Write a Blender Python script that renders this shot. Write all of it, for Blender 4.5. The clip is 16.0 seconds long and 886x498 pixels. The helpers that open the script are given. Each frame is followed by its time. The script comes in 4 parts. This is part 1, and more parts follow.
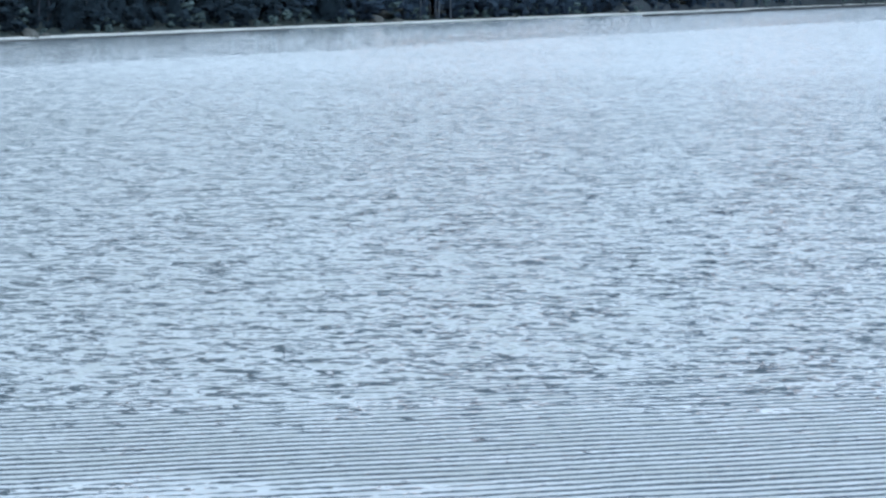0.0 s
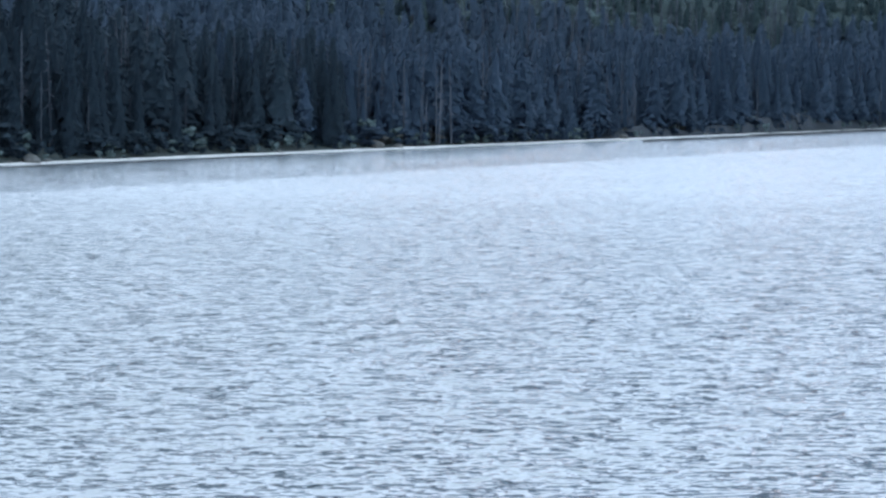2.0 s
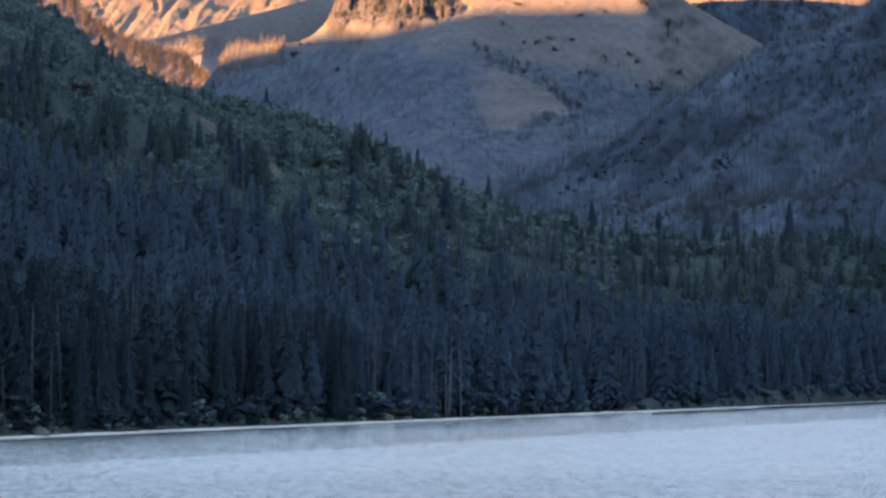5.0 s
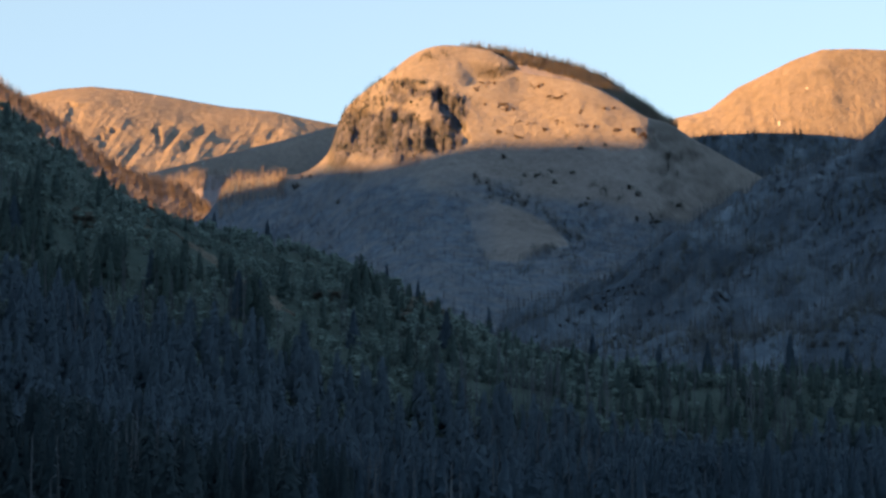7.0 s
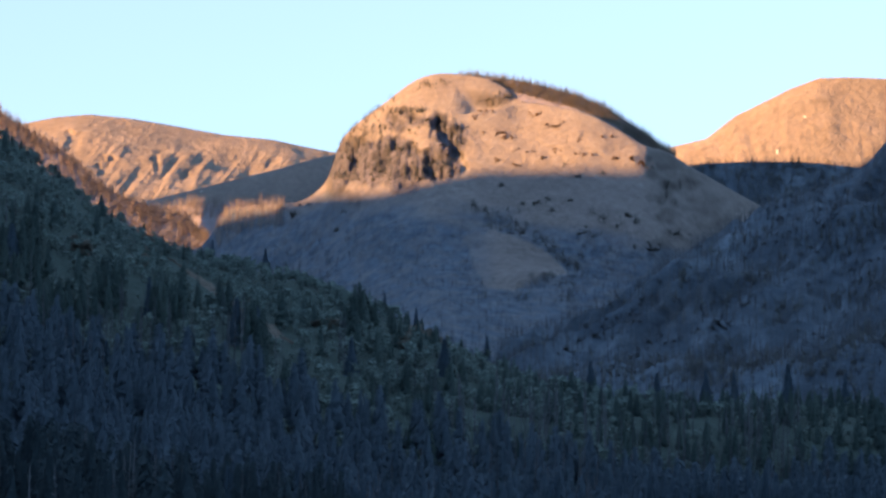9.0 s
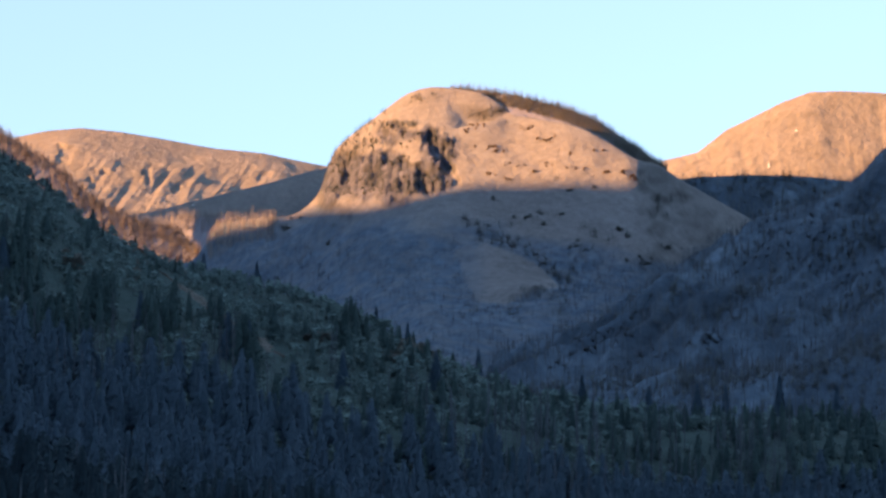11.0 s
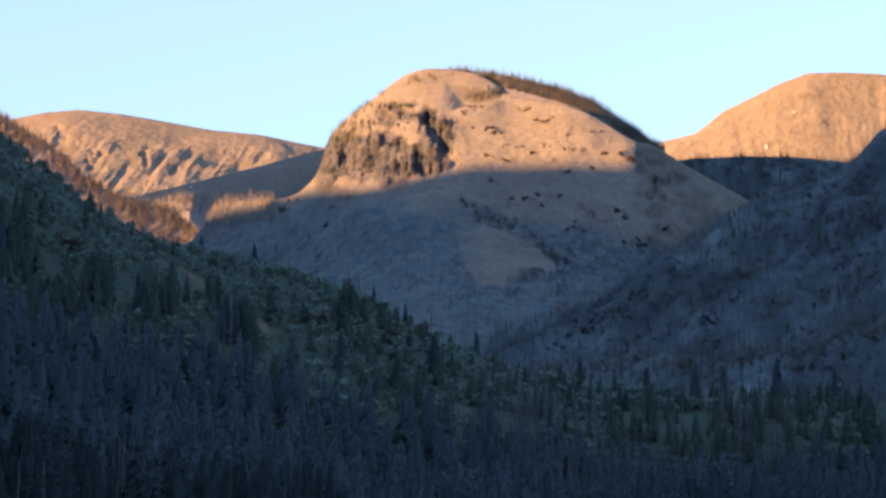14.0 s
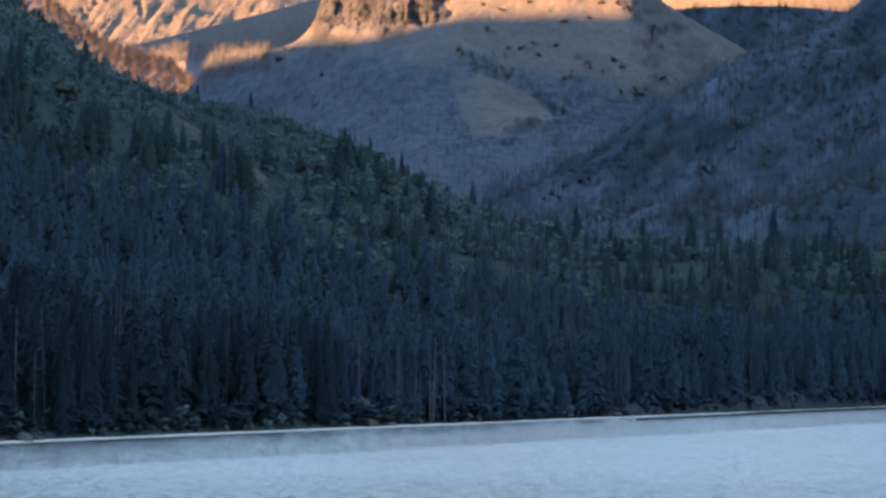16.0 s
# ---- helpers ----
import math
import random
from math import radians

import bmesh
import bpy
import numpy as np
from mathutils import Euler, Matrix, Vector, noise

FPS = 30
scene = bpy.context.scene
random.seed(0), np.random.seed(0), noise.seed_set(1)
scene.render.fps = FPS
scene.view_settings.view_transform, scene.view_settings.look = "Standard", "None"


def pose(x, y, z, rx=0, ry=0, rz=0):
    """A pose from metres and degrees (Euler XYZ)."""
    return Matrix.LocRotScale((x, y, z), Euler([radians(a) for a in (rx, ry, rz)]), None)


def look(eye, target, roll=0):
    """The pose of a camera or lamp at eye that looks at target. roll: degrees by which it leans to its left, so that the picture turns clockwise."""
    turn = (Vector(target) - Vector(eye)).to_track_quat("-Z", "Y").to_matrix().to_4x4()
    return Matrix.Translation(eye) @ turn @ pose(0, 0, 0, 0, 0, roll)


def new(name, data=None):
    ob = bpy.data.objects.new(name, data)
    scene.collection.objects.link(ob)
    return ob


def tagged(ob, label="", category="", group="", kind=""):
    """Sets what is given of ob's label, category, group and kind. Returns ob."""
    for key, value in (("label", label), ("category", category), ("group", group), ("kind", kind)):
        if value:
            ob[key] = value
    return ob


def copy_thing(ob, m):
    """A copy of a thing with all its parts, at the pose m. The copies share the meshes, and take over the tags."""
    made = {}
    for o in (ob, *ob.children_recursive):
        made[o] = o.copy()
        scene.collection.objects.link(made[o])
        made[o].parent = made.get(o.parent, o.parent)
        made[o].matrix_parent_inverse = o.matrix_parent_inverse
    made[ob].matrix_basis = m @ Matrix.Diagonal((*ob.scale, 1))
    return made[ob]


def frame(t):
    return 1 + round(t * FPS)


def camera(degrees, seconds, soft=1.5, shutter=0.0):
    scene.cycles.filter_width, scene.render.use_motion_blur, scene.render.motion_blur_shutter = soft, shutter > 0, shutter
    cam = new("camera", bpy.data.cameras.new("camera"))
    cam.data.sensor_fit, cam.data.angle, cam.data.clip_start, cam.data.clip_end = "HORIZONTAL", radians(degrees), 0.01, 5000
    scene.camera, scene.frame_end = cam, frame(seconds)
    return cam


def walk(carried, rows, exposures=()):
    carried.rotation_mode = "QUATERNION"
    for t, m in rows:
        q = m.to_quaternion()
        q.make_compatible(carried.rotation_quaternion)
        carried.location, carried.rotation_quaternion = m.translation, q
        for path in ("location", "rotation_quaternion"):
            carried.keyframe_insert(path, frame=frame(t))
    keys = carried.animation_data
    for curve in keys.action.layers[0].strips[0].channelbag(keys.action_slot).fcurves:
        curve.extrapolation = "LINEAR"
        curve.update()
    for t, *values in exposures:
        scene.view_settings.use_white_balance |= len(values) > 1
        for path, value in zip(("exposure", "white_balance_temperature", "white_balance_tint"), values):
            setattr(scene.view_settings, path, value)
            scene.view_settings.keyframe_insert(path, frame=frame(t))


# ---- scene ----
# ---------------------------------------------------------------- camera
EYE = (0.0, 0.0, 12.0)
cam = camera(20.0, 16.0, soft=2.7)


def aim(turn, tilt, lean):
    return pose(*EYE, 90 + tilt, 0, -turn) @ pose(0, 0, 0, 0, 0, lean)


PATH = [(0.0, 0.201, -6.612, 0.03), (0.5, 0.201, -5.984, 0.014), (1.0, 0.257, -4.996, -0.001), (1.5, 0.198, -4.304, -0.011),
        (2.0, 0.184, -3.763, -0.017), (2.5, 0.067, -2.802, -0.011), (3.0, 0.046, -2.366, -0.001), (3.5, 0.217, -1.673, 0.031),
        (4.0, 0.156, -0.449, 0.003), (4.5, 0.048, 0.913, -0.043), (5.0, -0.034, 2.447, -0.05), (5.2, -0.057, 2.876, -0.043),
        (7.3, -0.04, 5.548, 0.032), (7.5, -0.04, 5.55, 0.048), (8.0, -0.016, 5.571, 0.05), (8.5, 0.014, 5.918, 0.049),
        (9.0, 0.0, 6.106, 0.046), (11.5, 0.239, 6.435, 0.023), (12.0, 0.256, 6.425, 0.024), (12.5, 0.252, 6.251, 0.0),
        (13.0, 0.276, 6.36, -0.007), (13.5, 0.275, 6.297, -0.005), (14.0, 0.248, 5.997, -0.027), (14.5, 0.284, 5.442, -0.034),
        (15.0, 0.302, 4.746, -0.024), (15.5, 0.331, 3.544, -0.006), (16.0, 0.329, 2.573, 0.001)]
EXPOSURE = [(0.0, 3.61, 6650, 18), (1.0, 3.65, 6650, 20), (2.5, 3.74, 6650, 23), (3.5, 3.75, 6650, 25), (4.0, 3.76, 6620, 25), (4.5, 3.46, 6600, 24), (5.0, 3.10, 6350, 22),
            (7.3, 2.37, 6400, 10), (8.0, 2.40, 6400, 10), (8.5, 2.53, 6050, 13), (9.0, 2.64, 5720, 17), (12.0, 2.57, 5640, 17), (13.0, 2.57, 5640, 16), (13.5, 2.57, 5700, 16), (14.0, 2.58, 5900, 14),
            (14.5, 2.44, 6150, 14), (15.0, 2.52, 6100, 14), (15.5, 2.54, 5600, 15), (16.0, 2.90, 5900, 16)]
walk(cam, [(t, aim(a, b, c)) for t, a, b, c in PATH], EXPOSURE)

# ---------------------------------------------------------------- light
SUN_UP = 5.0            # degrees above the horizon
SUN_AZ = 235.0          # degrees clockwise from +Y: behind and to the left
world = bpy.data.worlds.new("sky")
scene.world = world
world.use_nodes = True
wn = world.node_tree
sky = wn.nodes.new("ShaderNodeTexSky")
sky.sky_type = "NISHITA"
sky.sun_disc = False
sky.sun_elevation = radians(SUN_UP)
sky.sun_rotation = radians(SUN_AZ)
sky.altitude = 2500
sky.air_density, sky.dust_density, sky.ozone_density = 1.0, 1.0, 3.0
pale = wn.nodes.new("ShaderNodeHueSaturation")      # thin evening haze takes part of the blue
pale.inputs["Saturation"].default_value = 0.62
wn.links.new(sky.outputs[0], pale.inputs["Color"])
veil = wn.nodes.new("ShaderNodeMix")                # the even light of a hazy twilight sky
veil.data_type = "RGBA"
veil.inputs[0].default_value = 0.4
veil.inputs[7].default_value = (1.36, 1.92, 1.9, 1)
wn.links.new(pale.outputs[0], veil.inputs[6])
wn.links.new(veil.outputs[2], wn.nodes["Background"].inputs[0])
wn.nodes["Background"].inputs[1].default_value = 0.078

to_sun = Vector((math.sin(radians(SUN_AZ)) * math.cos(radians(SUN_UP)), math.cos(radians(SUN_AZ)) * math.cos(radians(SUN_UP)),
                 math.sin(radians(SUN_UP))))
lamp = bpy.data.lights.new("sun", "SUN")
lamp.energy, lamp.angle, lamp.color = 4.1, radians(0.5), (1.0, 0.435, 0.105)
sun = new("sun", lamp)
sun.matrix_world = look(to_sun * 500, (0, 0, 0))


# ---------------------------------------------------------------- noise
def lattice(ix, iy, seed):
    h = (ix.astype(np.int64) * 374761393 + iy.astype(np.int64) * 668265263 + seed * 1442695041) & 0xFFFFFFFF
    h = ((h ^ (h >> 13)) * 1274126177) & 0xFFFFFFFF
    h = h ^ (h >> 16)
    return (h & 0xFFFF) / 65535.0


def value_noise(x, y, seed):
    ix, iy = np.floor(x), np.floor(y)
    fx, fy = x - ix, y - iy
    fx, fy = fx * fx * (3 - 2 * fx), fy * fy * (3 - 2 * fy)
    a, b = lattice(ix, iy, seed), lattice(ix + 1, iy, seed)
    c, d = lattice(ix, iy + 1, seed), lattice(ix + 1, iy + 1, seed)
    return (a + (b - a) * fx) * (1 - fy) + (c + (d - c) * fx) * fy


def fbm(x, y, seed=1, octaves=5, gain=0.5):
    """Fractal noise between about -1 and 1."""
    x, y = np.asarray(x, float), np.asarray(y, float)
    total, amp, norm = 0.0, 1.0, 0.0
    for k in range(octaves):
        total = total + amp * (value_noise(x, y, seed + 17 * k) * 2 - 1)
        norm += amp
        x, y, amp = x * 2.03 + 11.3, y * 2.03 + 5.7, amp * gain
    return total / norm * 1.6


def smooth(lo, hi, v):
    t = np.clip((v - lo) / (hi - lo), 0, 1)
    return t * t * (3 - 2 * t)


# ---------------------------------------------------------------- materials
def node_material(name):
    m = bpy.data.materials.new(name)
    m.use_nodes = True
    return m, m.node_tree, m.node_tree.nodes["Principled BSDF"]


def noise_node(nt, coords, scale, detail=5.0, rough=0.6, stretch=None):
    n = nt.nodes.new("ShaderNodeTexNoise")
    n.inputs["Scale"].default_value, n.inputs["Detail"].default_value, n.inputs["Roughness"].default_value = scale, detail, rough
    if stretch:
        mp = nt.nodes.new("ShaderNodeMapping")
        mp.inputs["Scale"].default_value = stretch
        nt.links.new(coords, mp.inputs[0])
        coords = mp.outputs[0]
    nt.links.new(coords, n.inputs["Vector"])
    return n


def ramp_node(nt, fac, stops):
    r = nt.nodes.new("ShaderNodeValToRGB")
    while len(r.color_ramp.elements) < len(stops):
        r.color_ramp.elements.new(0.5)
    for e, (p, c) in zip(r.color_ramp.elements, stops):
        e.position, e.color = p, (*c, 1)
    nt.links.new(fac, r.inputs[0])
    return r


def mix_node(nt, fac, a, b, kind="MIX"):
    m = nt.nodes.new("ShaderNodeMix")
    m.data_type, m.blend_type = "RGBA", kind
    for value, sock in ((fac, m.inputs[0]), (a, m.inputs[6]), (b, m.inputs[7])):
        if isinstance(value, bpy.types.NodeSocket):
            nt.links.new(value, sock)
        elif isinstance(value, tuple):
            sock.default_value = (*value, 1)
        else:
            sock.default_value = value
    return m.outputs[2]


def ground_material(name, broad, fine, broad_scale, fine_scale, bump=0.6, reach=4.0, steep=None, rough=0.95, streak=None, deep=1.0):
    """Ground or rock: broad patches and fine grain; steep: the colour of bare rock on steep faces."""
    m, nt, bsdf = node_material(name)
    co = nt.nodes.new("ShaderNodeTexCoord").outputs["Object"]
    big = noise_node(nt, co, broad_scale, 6, 0.62)
    small = noise_node(nt, co, fine_scale, 5, 0.7)
    colour = mix_node(nt, 0.5, ramp_node(nt, big.outputs[0], broad).outputs[0], ramp_node(nt, small.outputs[0], fine).outputs[0])
    if steep:
        geo = nt.nodes.new("ShaderNodeNewGeometry")
        sep = nt.nodes.new("ShaderNodeSeparateXYZ")
        nt.links.new(geo.outputs["Normal"], sep.inputs[0])
        mr = nt.nodes.new("ShaderNodeMapRange")
        mr.inputs[1].default_value, mr.inputs[2].default_value = steep[1], steep[2]
        mr.inputs[3].default_value, mr.inputs[4].default_value = 1.0, 0.0
        nt.links.new(sep.outputs[2], mr.inputs[0])
        ribs = noise_node(nt, co, 0.06, 5, 0.65, (1, 1, 0.25))
        rock = ramp_node(nt, ribs.outputs[0], [(0.3, tuple(c * 0.55 for c in steep[0])), (0.55, steep[0]), (0.75, tuple(min(1, c * 1.25) for c in steep[0]))])
        colour = mix_node(nt, mr.outputs[0], colour, rock.outputs[0])
    if streak:
        turn = nt.nodes.new("ShaderNodeMapping")
        turn.inputs["Rotation"].default_value = (0, 0, radians(streak))
        nt.links.new(co, turn.inputs[0])
        lines = noise_node(nt, turn.outputs[0], 0.022, 5, 0.6, (1.0, 0.16, 0.4))
        colour = mix_node(nt, 1.0, colour, ramp_node(nt, lines.outputs[0], [(0.36, (1 - 0.55 * deep, 1 - 0.53 * deep, 1 - 0.5 * deep)), (0.52, (1 - 0.2 * deep, 1 - 0.2 * deep, 1 - 0.18 * deep)), (0.66, (1 + 0.35 * deep, 1 + 0.3 * deep, 1 + 0.28 * deep))]).outputs[0], "MULTIPLY")
    nt.links.new(colour, bsdf.inputs["Base Color"])
    bsdf.inputs["Roughness"].default_value = rough
    bsdf.inputs["Diffuse Roughness"].default_value = 1.0       # grit and grass scatter light back evenly
    bsdf.inputs["Specular IOR Level"].default_value = 0.15
    b = nt.nodes.new("ShaderNodeBump")
    b.inputs["Strength"].default_value, b.inputs["Distance"].default_value = bump, reach
    nt.links.new(small.outputs[0], b.inputs["Height"])
    nt.links.new(b.outputs[0], bsdf.inputs["Normal"])
    return m


def foliage_material(name, dark, mid, light, patch=0.03, rough=0.8, soft=0.0):
    """Leaves or needles: each spray of its own shade, and whole stands that differ."""
    m, nt, bsdf = node_material(name)
    geo = nt.nodes.new("ShaderNodeNewGeometry")
    co = nt.nodes.new("ShaderNodeTexCoord").outputs["Object"]
    each = ramp_node(nt, geo.outputs["Random Per Island"], [(0.0, dark), (0.55, mid), (1.0, light)])
    stand = noise_node(nt, co, patch, 5, 0.75, (1.0, 1.0, 0.2))
    tone = ramp_node(nt, stand.outputs[0], [(0.36, (0.64, 0.67, 0.68)), (0.52, (0.87, 0.88, 0.87)), (0.66, (1.06, 1.05, 1.02))])
    nt.links.new(mix_node(nt, 1.0, each.outputs[0], tone.outputs[0], "MULTIPLY"), bsdf.inputs["Base Color"])
    bsdf.inputs["Roughness"].default_value = rough
    bsdf.inputs["Specular IOR Level"].default_value = 0.12
    through_leaf = nt.nodes.new("ShaderNodeBsdfTranslucent")
    nt.links.new(bsdf.inputs["Base Color"].links[0].from_socket, through_leaf.inputs["Color"])
    both = nt.nodes.new("ShaderNodeMixShader")
    both.inputs[0].default_value = 0.35
    if soft:                                        # tufts too fine to model scatter light as one soft mass
        up = nt.nodes.new("ShaderNodeVectorMath")
        up.operation = "MULTIPLY_ADD"
        nt.links.new(geo.outputs["Normal"], up.inputs[0])
        up.inputs[1].default_value = (1 - soft,) * 3
        up.inputs[2].default_value = (0, 0, soft)
        unit = nt.nodes.new("ShaderNodeVectorMath")
        unit.operation = "NORMALIZE"
        nt.links.new(up.outputs[0], unit.inputs[0])
        nt.links.new(unit.outputs[0], bsdf.inputs["Normal"])
        nt.links.new(unit.outputs[0], through_leaf.inputs["Normal"])
    nt.links.new(bsdf.outputs[0], both.inputs[1])
    nt.links.new(through_leaf.outputs[0], both.inputs[2])
    nt.links.new(both.outputs[0], nt.nodes["Material Output"].inputs[0])
    return m


def bark_material(name, dark, light, scale=0.5):
    m, nt, bsdf = node_material(name)
    co = nt.nodes.new("ShaderNodeTexCoord").outputs["Object"]
    geo = nt.nodes.new("ShaderNodeNewGeometry")
    grain = noise_node(nt, co, scale, 5, 0.7, (1, 1, 0.15))
    base = ramp_node(nt, geo.outputs["Random Per Island"], [(0.0, dark), (1.0, light)])
    tone = ramp_node(nt, grain.outputs[0], [(0.3, (0.55, 0.55, 0.55)), (0.7, (1.0, 1.0, 1.0))])
    nt.links.new(mix_node(nt, 1.0, base.outputs[0], tone.outputs[0], "MULTIPLY"), bsdf.inputs["Base Color"])
    bsdf.inputs["Roughness"].default_value = 0.9
    bsdf.inputs["Specular IOR Level"].default_value = 0.15
    return m


# floor paled to lift the gaps between trees, haze put into its colour
M_FLOOR = ground_material("forest_floor", [(0.3, (0.051, 0.0756, 0.0798)), (0.55, (0.0765, 0.104, 0.11)), (0.75, (0.119, 0.137, 0.137))],
                          [(0.3, (0.0255, 0.036, 0.0342)), (0.7, (0.085, 0.09, 0.0798))], 0.012, 0.25, 0.7, 1.0)
M_HILL = ground_material("hill_ground", [(0.3, (0.0394, 0.0647, 0.066)), (0.55, (0.0497, 0.0784, 0.0797)), (0.75, (0.0727, 0.0994, 0.102))],
                         [(0.3, (0.0342, 0.0568, 0.0592)), (0.7, (0.0649, 0.0944, 0.0969))], 0.02, 0.2, 0.7, 2.0)
M_SPUR = ground_material("dry_grass_slope", [(0.28, (0.163, 0.158, 0.189)), (0.5, (0.217, 0.212, 0.258)), (0.72, (0.271, 0.271, 0.335))],
                         [(0.25, (0.122, 0.119, 0.14)), (0.5, (0.21, 0.207, 0.251)), (0.75, (0.286, 0.287, 0.351))], 0.012, 0.12, 0.8, 4.0)


def dome_material():
    """Bald granite grit and dry grass high up, darker burnt ground below and in patches, one bare knoll. Haze and the
    cliff's shade are put into the blues.
    """
    m = ground_material("bald_dome", [(0.28, (0.137, 0.132, 0.137)), (0.5, (0.182, 0.177, 0.19)), (0.72, (0.235, 0.24, 0.256))],
                        [(0.25, (0.0996, 0.0969, 0.103)), (0.5, (0.177, 0.173, 0.185)), (0.75, (0.256, 0.264, 0.283))], 0.012, 0.12, 0.8, 4.0,
                        ((0.0886, 0.0884, 0.0954), 0.40, 0.66))
    nt = m.node_tree
    bsdf = nt.nodes["Principled BSDF"]
    bald = bsdf.inputs["Base Color"].links[0].from_socket
    co = nt.nodes.new("ShaderNodeTexCoord").outputs["Object"]
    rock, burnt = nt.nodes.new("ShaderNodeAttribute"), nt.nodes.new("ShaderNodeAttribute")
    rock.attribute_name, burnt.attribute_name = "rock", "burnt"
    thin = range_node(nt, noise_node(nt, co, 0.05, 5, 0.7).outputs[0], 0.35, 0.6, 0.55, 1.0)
    # burnt soil, blued to put air haze into its colour
    hazed_soil = ramp_node(nt, noise_node(nt, co, 0.09, 5, 0.7).outputs[0], [(0.3, (0.0535, 0.0793, 0.122)), (0.5, (0.0886, 0.125, 0.185)), (0.72, (0.13, 0.179, 0.251))])
    surface = mix_node(nt, math_node(nt, "MULTIPLY", burnt.outputs["Fac"], thin), bald, hazed_soil.outputs[0])
    # dark cliff rock, blued to put shade among its ribs into the colour
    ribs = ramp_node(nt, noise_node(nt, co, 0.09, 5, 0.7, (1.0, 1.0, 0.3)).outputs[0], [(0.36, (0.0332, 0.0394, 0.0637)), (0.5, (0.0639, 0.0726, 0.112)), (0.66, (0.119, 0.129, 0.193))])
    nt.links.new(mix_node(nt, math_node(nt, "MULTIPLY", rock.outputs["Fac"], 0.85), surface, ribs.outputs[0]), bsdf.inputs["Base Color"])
    return m


M_FAR = ground_material("far_rock", [(0.28, (0.14, 0.133, 0.127)), (0.5, (0.196, 0.179, 0.171)), (0.72, (0.242, 0.228, 0.223))],
                        [(0.25, (0.108, 0.0988, 0.0996)), (0.5, (0.196, 0.179, 0.171)), (0.75, (0.276, 0.265, 0.261))], 0.006, 0.06, 0.9, 8.0,
                        ((0.183, 0.172, 0.167), 0.5, 0.85), streak=6.0, deep=0.18)
# burnt ground, its colour blued to stand in for air haze
M_BURN_HAZED = ground_material("hazed_burnt_slope", [(0.28, (0.0477, 0.0784, 0.121)), (0.5, (0.0801, 0.12, 0.178)), (0.72, (0.133, 0.182, 0.249))],
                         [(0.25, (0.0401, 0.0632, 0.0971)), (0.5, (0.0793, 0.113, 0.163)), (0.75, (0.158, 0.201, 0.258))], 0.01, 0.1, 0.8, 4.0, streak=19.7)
# a paler copy of the burnt ground, air haze put into the colour
M_HAZED_SHOULDER = ground_material("hazed_shoulder_ground", [(0.28, (0.12, 0.12, 0.13)), (0.5, (0.165, 0.163, 0.172)), (0.72, (0.22, 0.213, 0.218))],
                          [(0.25, (0.10, 0.10, 0.11)), (0.5, (0.16, 0.158, 0.167)), (0.75, (0.24, 0.232, 0.235))], 0.012, 0.12, 0.8, 4.0)
M_SAND = ground_material("pale_sand", [(0.3, (0.66, 0.65, 0.63)), (0.7, (0.76, 0.75, 0.73))], [(0.3, (0.55, 0.54, 0.52)), (0.7, (0.78, 0.77, 0.75))],
                         0.1, 2.0, 0.4, 0.1)
M_ROCK = ground_material("shore_rock", [(0.3, (0.109, 0.112, 0.112)), (0.7, (0.204, 0.21, 0.2))], [(0.3, (0.0816, 0.0825, 0.08)), (0.7, (0.224, 0.225, 0.216))],
                         0.3, 2.5, 0.8, 0.2)
# needles paled and blued beyond their own green: haze put into the colour
M_CONIFER = foliage_material("hazed_conifer_needles", (0.0802, 0.126, 0.187), (0.089, 0.14, 0.205), (0.0991, 0.15, 0.219), soft=0.6)
# the same needles darkened near the water, shade put into the colour
M_SHORE_FIR = foliage_material("darkened_shore_needles", (0.0628, 0.103, 0.159), (0.0697, 0.115, 0.175), (0.0778, 0.124, 0.185), soft=0.55)
# the left shore's deeper shade put into the colour of the same conifers' needles
M_SHADED_FIR = foliage_material("shaded_fir_needles", (0.0368, 0.0619, 0.086), (0.0408, 0.0691, 0.0946), (0.0456, 0.0741, 0.101), soft=0.5)
# distant conifers paled and blued: air haze put into the colour
M_CONIFER_FAR = foliage_material("hazed_far_needles", (0.0897, 0.11, 0.124), (0.113, 0.134, 0.149), (0.144, 0.166, 0.178), soft=0.6)
M_HILL_FIR = foliage_material("hill_needles", (0.0554, 0.0935, 0.104), (0.0665, 0.11, 0.121), (0.0821, 0.129, 0.135), soft=0.5)
# scorched needles paled far beyond that: low sunlight put into the colour
M_DRY_SUNLIT = foliage_material("sunlit_scorched_needles", (0.325, 0.291, 0.298), (0.411, 0.372, 0.388), (0.497, 0.459, 0.485), patch=0.008)
M_OLIVE = foliage_material("sunny_needles", (0.0395, 0.0461, 0.0349), (0.0535, 0.0591, 0.045), (0.0721, 0.0788, 0.0591))
# brown needles paled on the back ridge, sunlight put into their colour
M_RIDGE = foliage_material("sunlit_brown_needles", (0.174, 0.164, 0.15), (0.245, 0.224, 0.204), (0.348, 0.323, 0.294))
# shade of the cliff's recesses put into the blue of these needles
M_CLIFF = foliage_material("shaded_cliff_needles", (0.056, 0.0834, 0.108), (0.0838, 0.116, 0.149), (0.121, 0.156, 0.196))
M_RUSSET = foliage_material("russet_scrub", (0.12, 0.085, 0.07), (0.16, 0.115, 0.092), (0.2, 0.15, 0.12))
M_VIOLET = foliage_material("leafless_wood", (0.0767, 0.095, 0.128), (0.112, 0.137, 0.178), (0.158, 0.188, 0.231), soft=0.6)
# a lit copy of the dead wood, sunlight put into its paler colour
M_PALE_SNAG = bark_material("sunlit_dead_wood", (0.167, 0.157, 0.165), (0.285, 0.271, 0.277))
